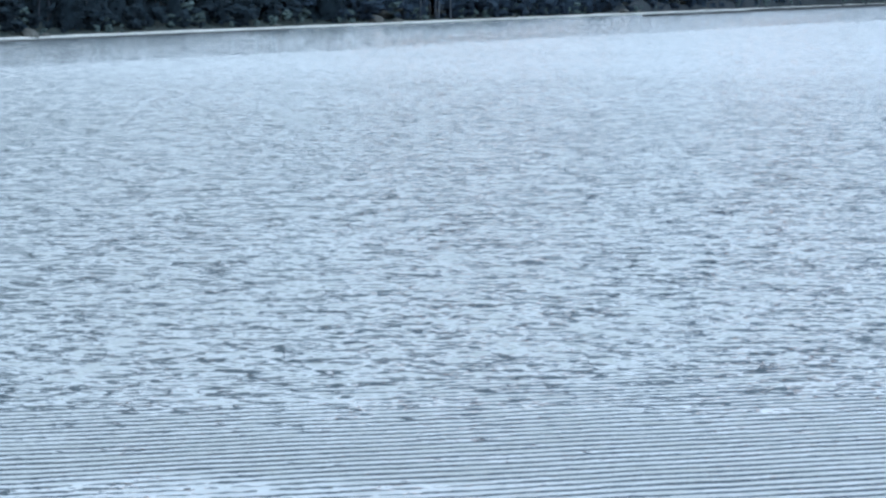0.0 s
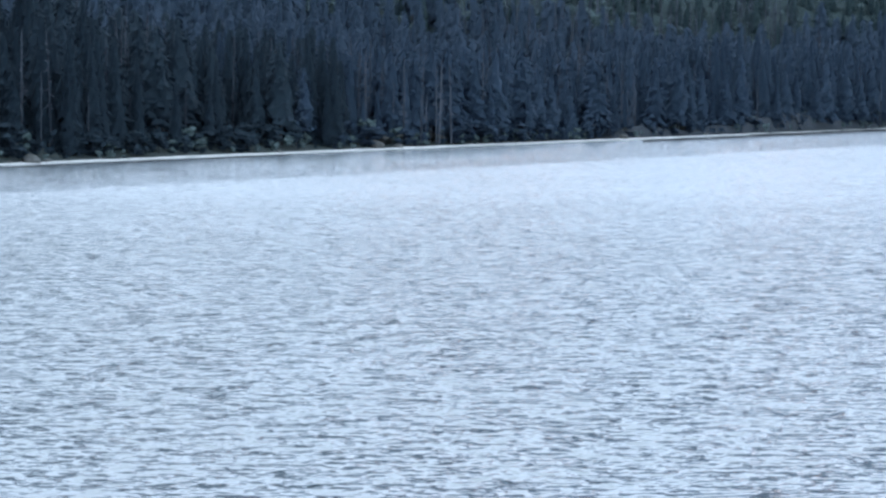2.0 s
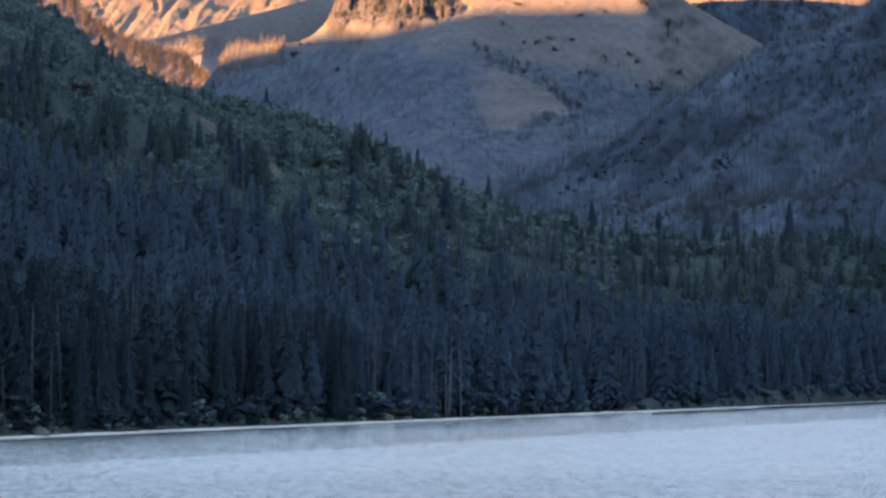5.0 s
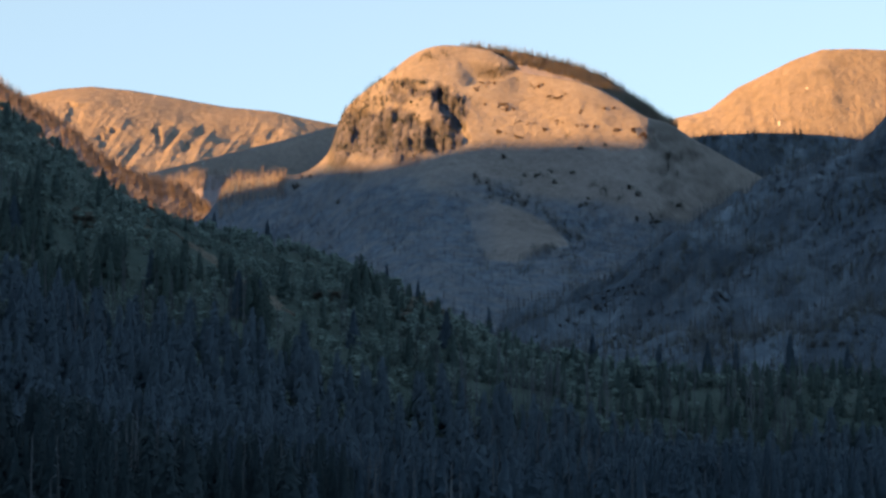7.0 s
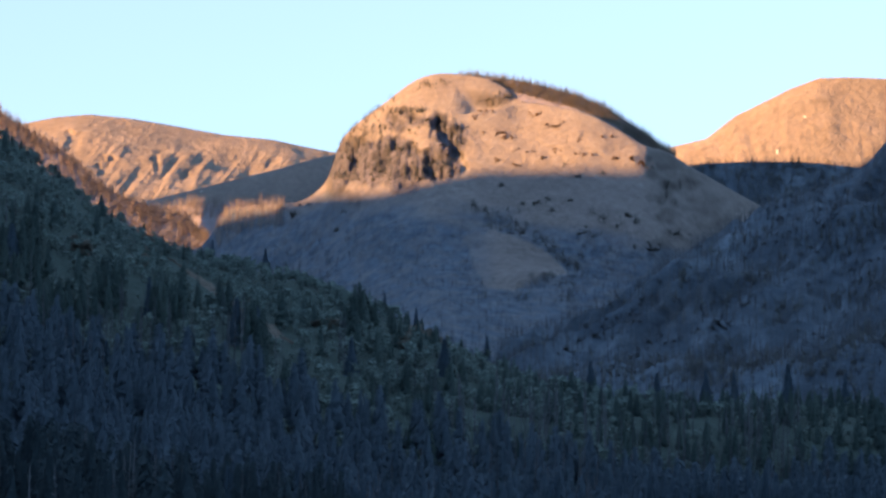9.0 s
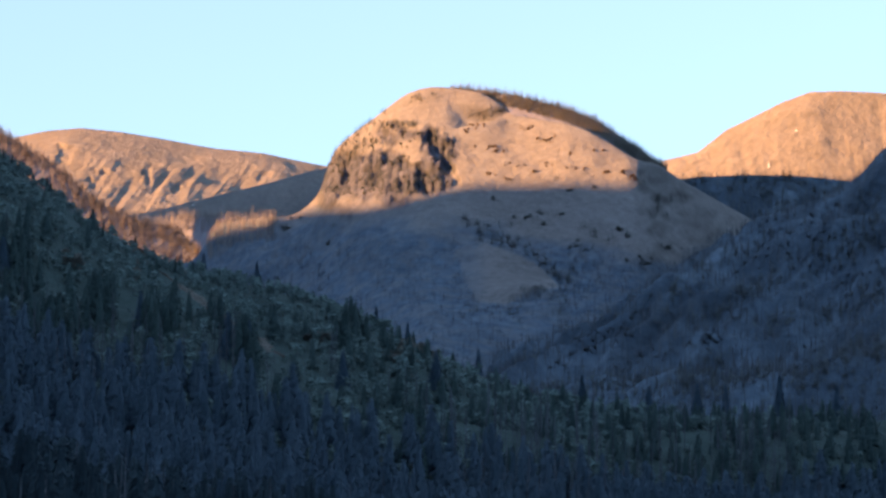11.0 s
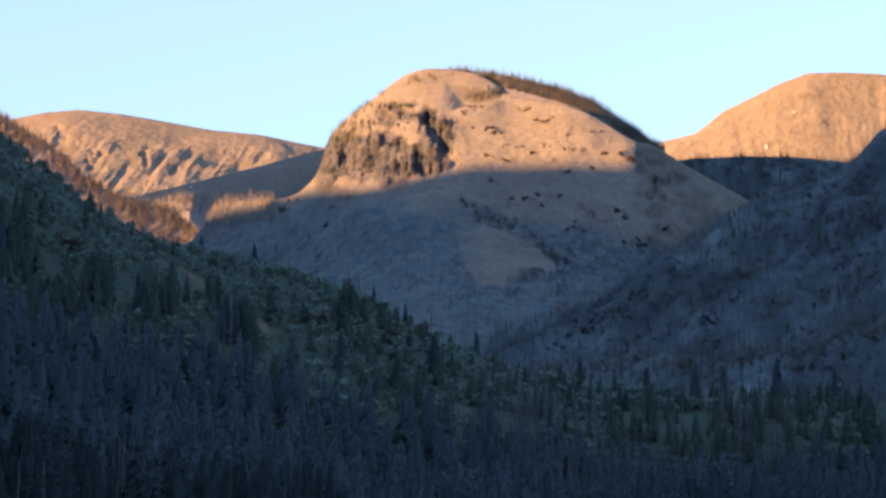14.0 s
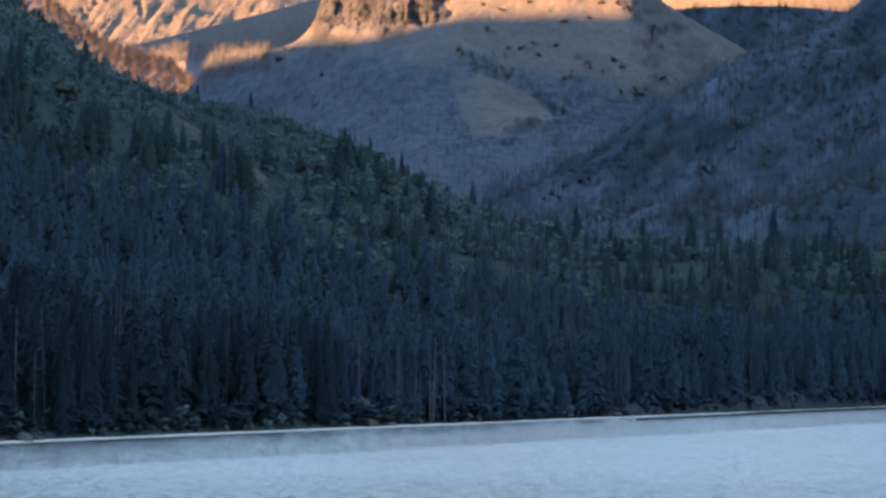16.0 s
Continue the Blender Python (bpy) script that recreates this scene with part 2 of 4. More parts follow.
M_ASPEN = foliage_material("aspen_leaves", (0.153, 0.224, 0.236), (0.176, 0.253, 0.264), (0.2, 0.276, 0.286), soft=0.4)
M_BRUSH = foliage_material("grey_brush", (0.143, 0.147, 0.144), (0.187, 0.19, 0.182), (0.242, 0.244, 0.234), soft=0.7)
# bark paled with the floor, in place of haze between the trees
M_BARK = bark_material("conifer_bark", (0.075, 0.0816, 0.0901), (0.15, 0.16, 0.173))
# dead wood, its grey blued to stand in for air haze
M_SNAG = bark_material("dead_wood", (0.045, 0.055, 0.075), (0.15, 0.168, 0.2))
M_GREY_SNAG = bark_material("dark_dead_wood", (0.0632, 0.0784, 0.101), (0.137, 0.159, 0.196))


def math_node(nt, op, a, b=0.0, c=0.0):
    n = nt.nodes.new("ShaderNodeMath")
    n.operation = op
    for value, sock in zip((a, b, c), n.inputs):
        if isinstance(value, bpy.types.NodeSocket):
            nt.links.new(value, sock)
        else:
            sock.default_value = value
    return n.outputs[0]


def range_node(nt, value, lo, hi, a, b):
    n = nt.nodes.new("ShaderNodeMapRange")
    n.interpolation_type = "SMOOTHSTEP"
    nt.links.new(value, n.inputs[0])
    for k, v in enumerate((lo, hi, a, b)):
        n.inputs[k + 1].default_value = v
    return n.outputs[0]


def water_material():
    """Wind chop whose facets mirror the sky; calmer in the lee of the far shore, long ripples close in."""
    m, nt, bsdf = node_material("lake_water")
    co = nt.nodes.new("ShaderNodeTexCoord").outputs["Object"]
    xyz = nt.nodes.new("ShaderNodeSeparateXYZ")
    nt.links.new(co, xyz.inputs[0])
    x, y = xyz.outputs[0], xyz.outputs[1]
    bsdf.inputs["Base Color"].default_value = (0.24, 0.28, 0.31, 1)
    bsdf.inputs["Roughness"].default_value = 0.05
    bsdf.inputs["IOR"].default_value = 4.9
    slopes = []
    for scale, stretch in ((2.0, (0.45, 1.0, 1.0)), (6.0, (0.5, 1.0, 1.0))):
        n = noise_node(nt, co, scale, 2.0, 0.5, stretch)
        v = nt.nodes.new("ShaderNodeVectorMath")
        v.operation = "SUBTRACT"
        nt.links.new(n.outputs["Color"], v.inputs[0])
        v.inputs[1].default_value = (0.5, 0.5, 0.5)
        sep = nt.nodes.new("ShaderNodeSeparateXYZ")
        nt.links.new(v.outputs[0], sep.inputs[0])
        slopes.append(sep)
    lee = math_node(nt, "MULTIPLY_ADD", math_node(nt, "ADD", x, 65.0), -0.848, math_node(nt, "MULTIPLY", math_node(nt, "SUBTRACT", y, 370.0), 0.529))
    gust = range_node(nt, noise_node(nt, co, 0.02, 3.0, 0.5, (0.4, 1.0, 1.0)).outputs[0], 0.3, 0.7, 0.85, 1.1)
    close = range_node(nt, math_node(nt, "MULTIPLY_ADD", x, -0.25, y), 56.0, 80.0, 1.0, 0.0)
    wave = nt.nodes.new("ShaderNodeTexWave")
    wave.bands_direction = "Y"
    slant = nt.nodes.new("ShaderNodeCombineXYZ")
    nt.links.new(x, slant.inputs[0])
    nt.links.new(math_node(nt, "MULTIPLY_ADD", x, -0.25, y), slant.inputs[1])
    nt.links.new(slant.outputs[0], wave.inputs["Vector"])
    wave.inputs["Scale"].default_value, wave.inputs["Distortion"].default_value = 0.56, 4.0
    wave.inputs["Detail"].default_value, wave.inputs["Detail Scale"].default_value = 3.0, 0.3
    crest = math_node(nt, "POWER", wave.outputs["Fac"], 2.5)
    fade = range_node(nt, noise_node(nt, co, 0.35, 3.0, 0.6, (0.25, 1.0, 1.0)).outputs[0], 0.3, 0.62, 0.25, 1.25)      # trains of ripples come and go
    ripple = math_node(nt, "MULTIPLY", math_node(nt, "MULTIPLY", math_node(nt, "MULTIPLY_ADD", crest, 1.15, -0.2), fade), close)
    chop = math_node(nt, "MULTIPLY", gust, range_node(nt, close, 0.0, 1.0, 1.0, 0.45))
    sx = math_node(nt, "MULTIPLY_ADD", slopes[0].outputs[0], 0.5, math_node(nt, "MULTIPLY", slopes[1].outputs[0], 0.35))
    even = range_node(nt, y, 85.0, 330.0, 1.0, 0.38)      # far off, many small waves blend into one
    sy = math_node(nt, "MULTIPLY_ADD", slopes[0].outputs[1], 1.8, math_node(nt, "MULTIPLY", slopes[1].outputs[1], 2.2))
    lean = range_node(nt, y, 60.0, 300.0, -0.085, -0.16)
    lull = range_node(nt, math_node(nt, "MULTIPLY_ADD", noise_node(nt, co, 0.05, 3.0, 0.6, (1.0, 0.4, 1.0)).outputs[0], 9.0, math_node(nt, "SUBTRACT", lee, 4.5)), -69.0, -61.0, 0.0, 1.0)
    lean = math_node(nt, "MULTIPLY_ADD", lull, 0.085, lean)      # smoother water in the lee
    sy = math_node(nt, "MULTIPLY", sy, even)
    comb = nt.nodes.new("ShaderNodeCombineXYZ")
    nt.links.new(math_node(nt, "MULTIPLY", sx, chop), comb.inputs[0])
    sy = math_node(nt, "MULTIPLY", math_node(nt, "MULTIPLY", sy, chop), range_node(nt, lull, 0.0, 1.0, 1.0, 1.2))
    nt.links.new(math_node(nt, "ADD", math_node(nt, "ADD", sy, lean), ripple), comb.inputs[1])
    comb.inputs[2].default_value = 1.0
    unit = nt.nodes.new("ShaderNodeVectorMath")
    unit.operation = "NORMALIZE"
    nt.links.new(comb.outputs[0], unit.inputs[0])
    nt.links.new(unit.outputs[0], bsdf.inputs["Normal"])
    return m


M_WATER = water_material()
M_DOME = dome_material()


# ---------------------------------------------------------------- mesh helpers
def mesh_from(name, verts, faces, mats, index=None, shade=True):
    """A mesh from arrays of triangles or of quads."""
    verts, faces = np.asarray(verts, np.float32), np.asarray(faces, np.int32)
    n, k = faces.shape
    me = bpy.data.meshes.new(name)
    me.vertices.add(len(verts))
    me.vertices.foreach_set("co", verts.ravel())
    me.loops.add(n * k)
    me.loops.foreach_set("vertex_index", faces.ravel())
    me.polygons.add(n)
    me.polygons.foreach_set("loop_start", np.arange(0, n * k, k, dtype=np.int32))
    for m in mats:
        me.materials.append(m)
    if index is not None:
        me.polygons.foreach_set("material_index", np.asarray(index, np.int32))
    me.polygons.foreach_set("use_smooth", np.full(n, shade))
    me.update(calc_edges=True)
    return me


def grid_mesh(name, x, y, z, mat):
    """x, y, z: arrays of one shape, rows by columns."""
    r, c = x.shape
    idx = np.arange(r * c).reshape(r, c)
    faces = np.stack([idx[:-1, :-1], idx[:-1, 1:], idx[1:, 1:], idx[1:, :-1]], -1).reshape(-1, 4)
    return mesh_from(name, np.stack([x, y, z], -1).reshape(-1, 3), faces, [mat])


class Ridge:
    """A slope that climbs from a foot line to a crest line and falls away behind it."""

    def __init__(self, crest, foot, rise=lambda v: v, drop=80.0, rough=10.0, size=120.0, seed=1, edge=0.25, shape=None, blur=(0.10, 0.045, 0.008)):
        self.blur = blur
        self.crest, self.foot = np.array(crest, float), np.array(foot, float)
        c = self.crest[:, 0]
        self.ca = (c - c[0]) / (c[-1] - c[0])
        f = self.foot[:, 0]
        self.fa = self.ca if len(f) == len(c) else (f - f[0]) / (f[-1] - f[0])
        self.rise, self.drop, self.rough, self.size, self.seed, self.edge, self.shape = rise, drop, rough, size, seed, edge, shape

    def at(self, a, v):
        c = [np.interp(a, self.ca, self.crest[:, k]) for k in range(3)]
        wide, mid, fine = [np.mean([np.interp(np.clip(a + d, 0, 1), self.ca, self.crest[:, 2]) for d in np.linspace(-w, w, 9)], axis=0)
                           for w in self.blur]
        c[2] = wide + (mid - wide) * smooth(0.6, 0.9, v) + (fine - mid) * smooth(0.9, 1.0, v)
        f = [np.interp(a, self.fa, self.foot[:, k]) for k in range(3)]
        if self.blur[0] > 0.05:
            calm = np.mean([np.interp(np.clip(a + d, 0, 1), self.ca, self.crest[:, 1]) for d in np.linspace(-0.06, 0.06, 9)], axis=0)
            c[1] = calm + (c[1] - calm) * smooth(0.93, 1.0, v)
        x, y = f[0] + (c[0] - f[0]) * v, f[1] + (c[1] - f[1]) * v
        up = f[2] + (c[2] - f[2]) * self.rise(np.clip(v, 0, 1))
        z = np.where(v <= 1, up, c[2] - self.drop * (np.maximum(v, 1) - 1) / 0.3)
        keep = self.edge + (1 - self.edge) * (1 - np.exp(-((v - 1) / 0.12) ** 2))
        keep = keep * smooth(0.0, 0.12, v)
        z = z + self.rough * keep * fbm(x / self.size, y / self.size, self.seed, 6, 0.52)
        if self.shape:
            x, y, z = self.shape(a, v, x, y, z)
        return x, y, z

    def mesh(self, name, nu, nv, mat, back=1.3, front=0.0):
        a, v = np.meshgrid(np.linspace(0, 1, nu), np.linspace(front, back, nv))
        return grid_mesh(name, *self.at(a, v), mat)


def structure(name, mesh, label, category):
    return tagged(new(name, mesh), label, category, kind="structure")


# ---------------------------------------------------------------- ground, lake
HILL_CREST = [(-245, 1150, 214), (-196, 1100, 178), (-160, 1080, 152), (-127, 1050, 130), (-91, 1000, 114), (-63, 980, 106), (-40, 960, 96),
              (-18, 940, 87), (3, 920, 76), (23, 900, 65), (35, 890, 59), (63, 880, 55), (102, 880, 52), (155, 880, 52), (191, 880, 53)]


def shore_point(q):
    """Where the far shore crosses the bearing x = q y."""
    k = (65 + 370 * q) / (181 - 290 * q)
    return -65 + 181 * k, 370 + 290 * k


HILL_FOOT = [(*shore_point(x / y), 0.0) for x, y, z in HILL_CREST]

xs = np.unique(np.concatenate([np.linspace(-9000, 9000, 61), np.linspace(-400, 400, 41)]))
ys = np.unique(np.concatenate([np.linspace(-9000, 9000, 61), np.linspace(-40, 800, 85)]))
gx, gy = np.meshgrid(xs, ys)
bank = smooth(30, 4, gy) * 12.9
gz = -2.6 + bank + 0.3 * fbm(gx / 40, gy / 40, 5) * smooth(30, 10, gy)
inland = (gx + 65) * -290 / 341.9 + (gy - 370) * 181 / 341.9
gz = np.where(gy > 60, -2.6 + 22 * smooth(0, 900, inland), gz)
ground = structure("ground", grid_mesh("ground", gx, gy, gz, M_FLOOR), "dark forest floor of a mountain valley round a lake", "ground")

wx, wy = np.meshgrid(np.linspace(-260, 420, 18), np.linspace(10, 900, 24))
water = structure("water", grid_mesh("water", wx, wy, wx * 0, M_WATER), "rippled grey-blue lake water that mirrors the pale evening sky", "lake")

# ---------------------------------------------------------------- hills and mountains
left = Ridge(HILL_CREST, HILL_FOOT, lambda v: 0.55 * v + 0.45 * smooth(0.35, 1.0, v), 60, 7, 90, 3)
structure("hill", left.mesh("hill", 220, 110, M_HILL, 1.3, 0.4), "scrubby upper hillside above the lake", "hillside")
structure("wood_floor", left.mesh("wood_floor", 220, 60, M_FLOOR, 0.4), "dark floor of the wood that climbs from the lake shore", "hillside")

RIGHT_CREST = [(49, 1880, 120), (95, 1950, 149), (143, 2000, 182), (183, 2050, 215), (217, 2100, 242), (256, 2150, 261), (324, 2250, 298),
               (374, 2300, 326), (398, 2320, 343), (419, 2350, 367), (580, 2500, 498)]
RIGHT_FOOT = [(5, 1300, 55), (297, 1300, 60)]


def gullies(a, v, x, y, z):
    """Ribs and chutes that run down the slope towards the valley."""
    across = (0.94 * x - 0.336 * y) / 75 + 0.5 * fbm(x / 160, y / 160, 91, 3)
    rib = 1 - np.abs(fbm(across, y / 520, 92, 4))
    return x, y, z + 34 * (rib - 0.65) * smooth(0.05, 0.2, v) * (1 - smooth(0.9, 1.0, v))


right = Ridge(RIGHT_CREST, RIGHT_FOOT, lambda v: v, 80, 14, 130, 9, 0.25, gullies)
structure("burnt_hill", right.mesh("burnt_hill", 260, 220, M_BURN_HAZED), "shaded slope with burnt forest and gullies", "hillside")

def sighted(rows):
    """Places from bearing and rise, both in thousandths as seen from the viewpoint, and the distance along y."""
    return [(q * y / 1000, y, EYE[2] + e * y / 1000) for q, e, y in rows]


DOME_CREST = sighted([(-143.3, 101.3, 3120), (-104.9, 104.8, 3110), (-95.9, 108.6, 3108), (-91.9, 114.6, 3106), (-88.8, 120, 3105), (-85.7, 123.5, 3103), (-73.5, 125.1, 3095), (-67.1, 125.5, 3080), (-64, 125.5, 3020), (-58.8, 126, 3015), (-53.1, 128.3, 3012), (-48.2, 132.9, 3012), (-45, 137.2, 3012)])
DOME_CREST += sighted([(-43, 147.3, 3010), (-41.2, 151.2, 3008), (-37.4, 155.8, 3005), (-30.8, 161.3, 2999), (-23.8, 166.2, 2993), (-17, 171.7, 2990), (-11.3, 175.9, 2990), (-4.5, 178.2, 2990), (1.2, 178.7, 2990), (9.2, 177.8, 2988), (17.2, 176.4, 2984), (22.9, 173.9, 2980), (27.5, 170.6, 2975), (31.3, 166.7, 2966), (42.2, 165.1, 2957), (53.6, 163.3, 2952), (62.7, 160.3, 2950), (71.8, 154.8, 2951), (76.8, 151.6, 2953), (82, 148.6, 2955), (89.9, 146.8, 2985), (98.9, 140.8, 3015), (110.2, 134.4, 3068), (119.3, 129.4, 3100), (123.8, 126.6, 3115), (144, 115.2, 3180)])
DOME_FOOT = [(-269, 1750, 95), (-112, 1750, 95), (83, 1700, 92), (274, 1700, 92)]


def dome_rise(v):
    return 0.62 * v ** 1.3 + 0.38 * smooth(0.72, 1.1, v) / smooth(0.72, 1.1, 1.0)


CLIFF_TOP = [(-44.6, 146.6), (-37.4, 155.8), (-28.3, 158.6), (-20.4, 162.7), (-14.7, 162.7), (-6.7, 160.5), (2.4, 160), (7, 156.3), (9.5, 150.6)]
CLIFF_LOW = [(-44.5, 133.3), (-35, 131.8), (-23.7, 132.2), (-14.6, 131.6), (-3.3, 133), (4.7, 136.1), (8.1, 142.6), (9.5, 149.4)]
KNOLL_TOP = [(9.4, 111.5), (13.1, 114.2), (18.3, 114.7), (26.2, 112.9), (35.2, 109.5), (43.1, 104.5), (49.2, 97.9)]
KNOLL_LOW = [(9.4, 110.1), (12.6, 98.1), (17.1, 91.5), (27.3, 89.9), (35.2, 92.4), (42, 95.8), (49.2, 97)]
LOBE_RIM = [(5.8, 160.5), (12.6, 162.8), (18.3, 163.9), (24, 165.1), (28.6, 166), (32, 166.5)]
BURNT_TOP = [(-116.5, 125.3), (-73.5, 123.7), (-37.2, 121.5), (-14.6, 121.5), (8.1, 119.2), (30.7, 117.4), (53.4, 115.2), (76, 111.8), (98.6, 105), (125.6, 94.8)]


NICHES = [(-1, 155.2, 2.5, 4.5, 16), (5.8, 147.1, 2.7, 7.3, 13), (-4.4, 139.1, 3.2, 4.1, 12), (-11.9, 137.9, 2.7, 3.6, 9), (-35.1, 144.8, 1.8, 5.9, 10), (-23.7, 142.5, 2.3, 4.1, 7), (-39.6, 137.9, 1.8, 3.2, 8)]        # steep recesses in the cliff: bearing, rise, half width, half height, depth


def outward(x, y, z, far):
    """Moves places along their line of sight by far metres."""
    k = 1 + far / np.hypot(x, y)
    return x * k, y * k, EYE[2] + (z - EYE[2]) * k


def bearings(x, y, z):
    """Bearing and rise of a place, in thousandths, from the viewpoint."""
    return 1000 * x / y, 1000 * (z - EYE[2]) / y


def between(q, e, low, top, soft, rag):
    """1 inside a patch between two outlines, 0 outside; rag: how far its rim wanders."""
    lo, hi = [np.interp(q, *np.array(line).T) for line in (low, top)]
    inside = smooth(-soft, soft, e - lo + rag) * smooth(-soft, soft, hi - e + rag)
    ends = smooth(low[0][0] - soft, low[0][0] + soft, q + rag) * smooth(low[-1][0] + soft, low[-1][0] - soft, q - rag)
    return inside * ends


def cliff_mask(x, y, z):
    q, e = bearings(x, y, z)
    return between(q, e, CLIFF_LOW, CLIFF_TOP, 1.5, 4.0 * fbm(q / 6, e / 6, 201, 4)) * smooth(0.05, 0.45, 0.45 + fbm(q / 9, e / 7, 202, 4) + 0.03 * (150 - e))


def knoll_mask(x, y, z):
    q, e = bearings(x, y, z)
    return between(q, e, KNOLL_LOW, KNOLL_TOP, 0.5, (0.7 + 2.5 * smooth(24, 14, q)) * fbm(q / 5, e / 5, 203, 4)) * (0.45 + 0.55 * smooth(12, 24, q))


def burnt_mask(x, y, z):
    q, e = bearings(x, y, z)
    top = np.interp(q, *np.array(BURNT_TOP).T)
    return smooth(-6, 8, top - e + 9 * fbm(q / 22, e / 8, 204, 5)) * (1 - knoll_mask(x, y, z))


def dome_shape(a, v, x, y, z):
    """Cliff ribs and ledges on the steep side, a bald lobe in front of the summit, a round knoll below, gullies in the lower slope."""
    q, e = bearings(x, y, z)
    cliff = cliff_mask(x, y, z)
    rib = np.abs(fbm(x / 12, z / 70, 93, 4)) + 0.6 * np.abs(fbm(x / 6, z / 30, 94, 3))
    ledge = fbm(x / 60 + 3, z / 14, 95, 3)
    rim = np.interp(q, *np.array(LOBE_RIM).T)
    side = smooth(4, 14, q) * smooth(34, 28, q)
    z = z - 14 * side * smooth(-0.5, 2.5, e - rim) * smooth(0.0, 4.0, np.interp(q, [4, 20, 27, 34], [175, 170.5, 169, 168]) - e)
    lobe = smooth(0.50, 0.80, a) * smooth(1.0, 0.80, a) * smooth(0.66, 0.88, v) * (1 - smooth(1.0, 1.1, v))
    x, y, z = outward(x, y, z, -60 * lobe)
    x, y, z = outward(x, y, z, 6 * smooth(84, 94, q) * smooth(0.7, 0.85, v))      # the slope turns away beyond the lobe
    x, y, z = outward(x, y, z, -20 * np.exp(-((q - 81) / 9) ** 2) * smooth(0.7, 0.86, v) * (1 - smooth(1.0, 1.1, v)))
    calm = smooth(0.8, 0.92, v) * smooth(1.0, 0.97, v)
    y = y + calm * (3.5 * fbm(x / 55, z / 38, 205, 4) + 1.3 * fbm(x / 14, z / 12, 206, 3))
    niche = 0.0
    for nq, ne, w, h, deep in NICHES:
        t = (q - nq + 0.25 * (e - ne)) / w + 0.6 * fbm(e / 3, q / 3, 98, 4)
        niche = niche + deep * smooth(-1.2, -0.7, t) * smooth(1.3, 0.2, t) * smooth(1.3, 0.6, np.abs(e - ne) / h + 0.4 * fbm(q / 2, e / 2, 99, 4))
    y = y + cliff * (9 * (rib - 0.45) + 3.5 * ledge + 5 * fbm(x / 9, z / 9, 100, 4)) + niche
    knoll = knoll_mask(x, y, z)
    low = smooth(0.05, 0.2, v) * smooth(0.8, 0.66, v)
    gully = 1 - np.abs(fbm(x / 120 + y / 400, y / 500, 96, 4))
    shelf = fbm(x / 90, y / 45, 97, 4) * smooth(0.6, 0.7, v) * smooth(0.95, 0.8, v)
    return x, y, z + 5 * knoll + 16 * (gully - 0.7) * low * (1 - knoll) + 4 * shelf


dome = Ridge(DOME_CREST, DOME_FOOT, dome_rise, 60, 12, 160, 21, 0.15, dome_shape)
dome_mesh = dome.mesh("dome_mountain", 420, 370, M_DOME)
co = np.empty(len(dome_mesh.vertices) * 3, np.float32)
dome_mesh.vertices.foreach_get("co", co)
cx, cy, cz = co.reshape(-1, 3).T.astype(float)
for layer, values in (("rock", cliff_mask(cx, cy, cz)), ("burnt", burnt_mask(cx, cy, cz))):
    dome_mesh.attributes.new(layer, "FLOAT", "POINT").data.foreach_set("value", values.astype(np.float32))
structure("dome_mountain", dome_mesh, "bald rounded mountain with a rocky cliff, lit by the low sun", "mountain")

BACK_CREST = sighted([(-14.7, 170.1, 3200), (-5.6, 176.6, 3060), (1.2, 177.8, 3032), (14.9, 177.3, 3016), (30.9, 175.3, 2994), (42.3, 172.3, 2985), (53.7, 169.3, 2980), (65, 164.5, 2978), (76.3, 157.1, 2980), (83.1, 152.5, 2988), (87.7, 148.6, 3005), (93.3, 145.4, 3030)])
back = Ridge(BACK_CREST, [(x * 0.985, y - 45, z - 32) for x, y, z in BACK_CREST], lambda v: v, 60, 2, 60, 33)
structure("wooded_ridge", back.mesh("wooded_ridge", 120, 30, M_SPUR), "tree-lined back ridge of the bald mountain", "mountain")

SHELF_CREST = sighted([(-128, 117, 3440), (-120, 121, 3435), (-113, 123, 3430), (-105, 124.5, 3425), (-95, 125.5, 3415), (-85, 126, 3405), (-75, 125, 3400), (-66, 121, 3400)])
shelf = Ridge(SHELF_CREST, [(x * 0.98, y - 80, z - 62) for x, y, z in SHELF_CREST], lambda v: v, 60, 5, 70, 37)
structure("saddle", shelf.mesh("saddle", 100, 30, M_SPUR), "saddle with bare trunks between the bald mountain and the spur", "mountain")

SPUR_CREST = sighted([(-187, 167.2, 3198), (-178.4, 162.6, 3201), (-164.6, 153.8, 3207), (-155.4, 148.6, 3212), (-146.2, 141.7, 3216), (-139.3, 134.8, 3219), (-130.1, 129.1, 3225), (-121, 125.9, 3232), (-115.3, 123.2, 3237), (-105.1, 121.4, 3248), (-100.6, 117.8, 3255), (-94.9, 113, 3245), (-90.1, 108.2, 3240), (-82.3, 101.4, 3230), (-73.2, 93.5, 3220)])
spur = Ridge(SPUR_CREST, [(x * 0.97, y - 60, z - 165) for x, y, z in SPUR_CREST], lambda v: v, 80, 6, 80, 41)
structure("sunlit_spur", spur.mesh("sunlit_spur", 160, 60, M_SPUR), "wooded spur that catches the last orange sunlight", "mountain")

FARL_CREST = [(-934, 4400, 685), (-784, 4400, 697), (-734, 4400, 707), (-685, 4400, 717), (-625, 4400, 722), (-554, 4400, 715), (-484, 4400, 703),
              (-384, 4400, 685), (-304, 4400, 677), (-224, 4400, 660), (-184, 4400, 653), (-34, 4400, 624)]


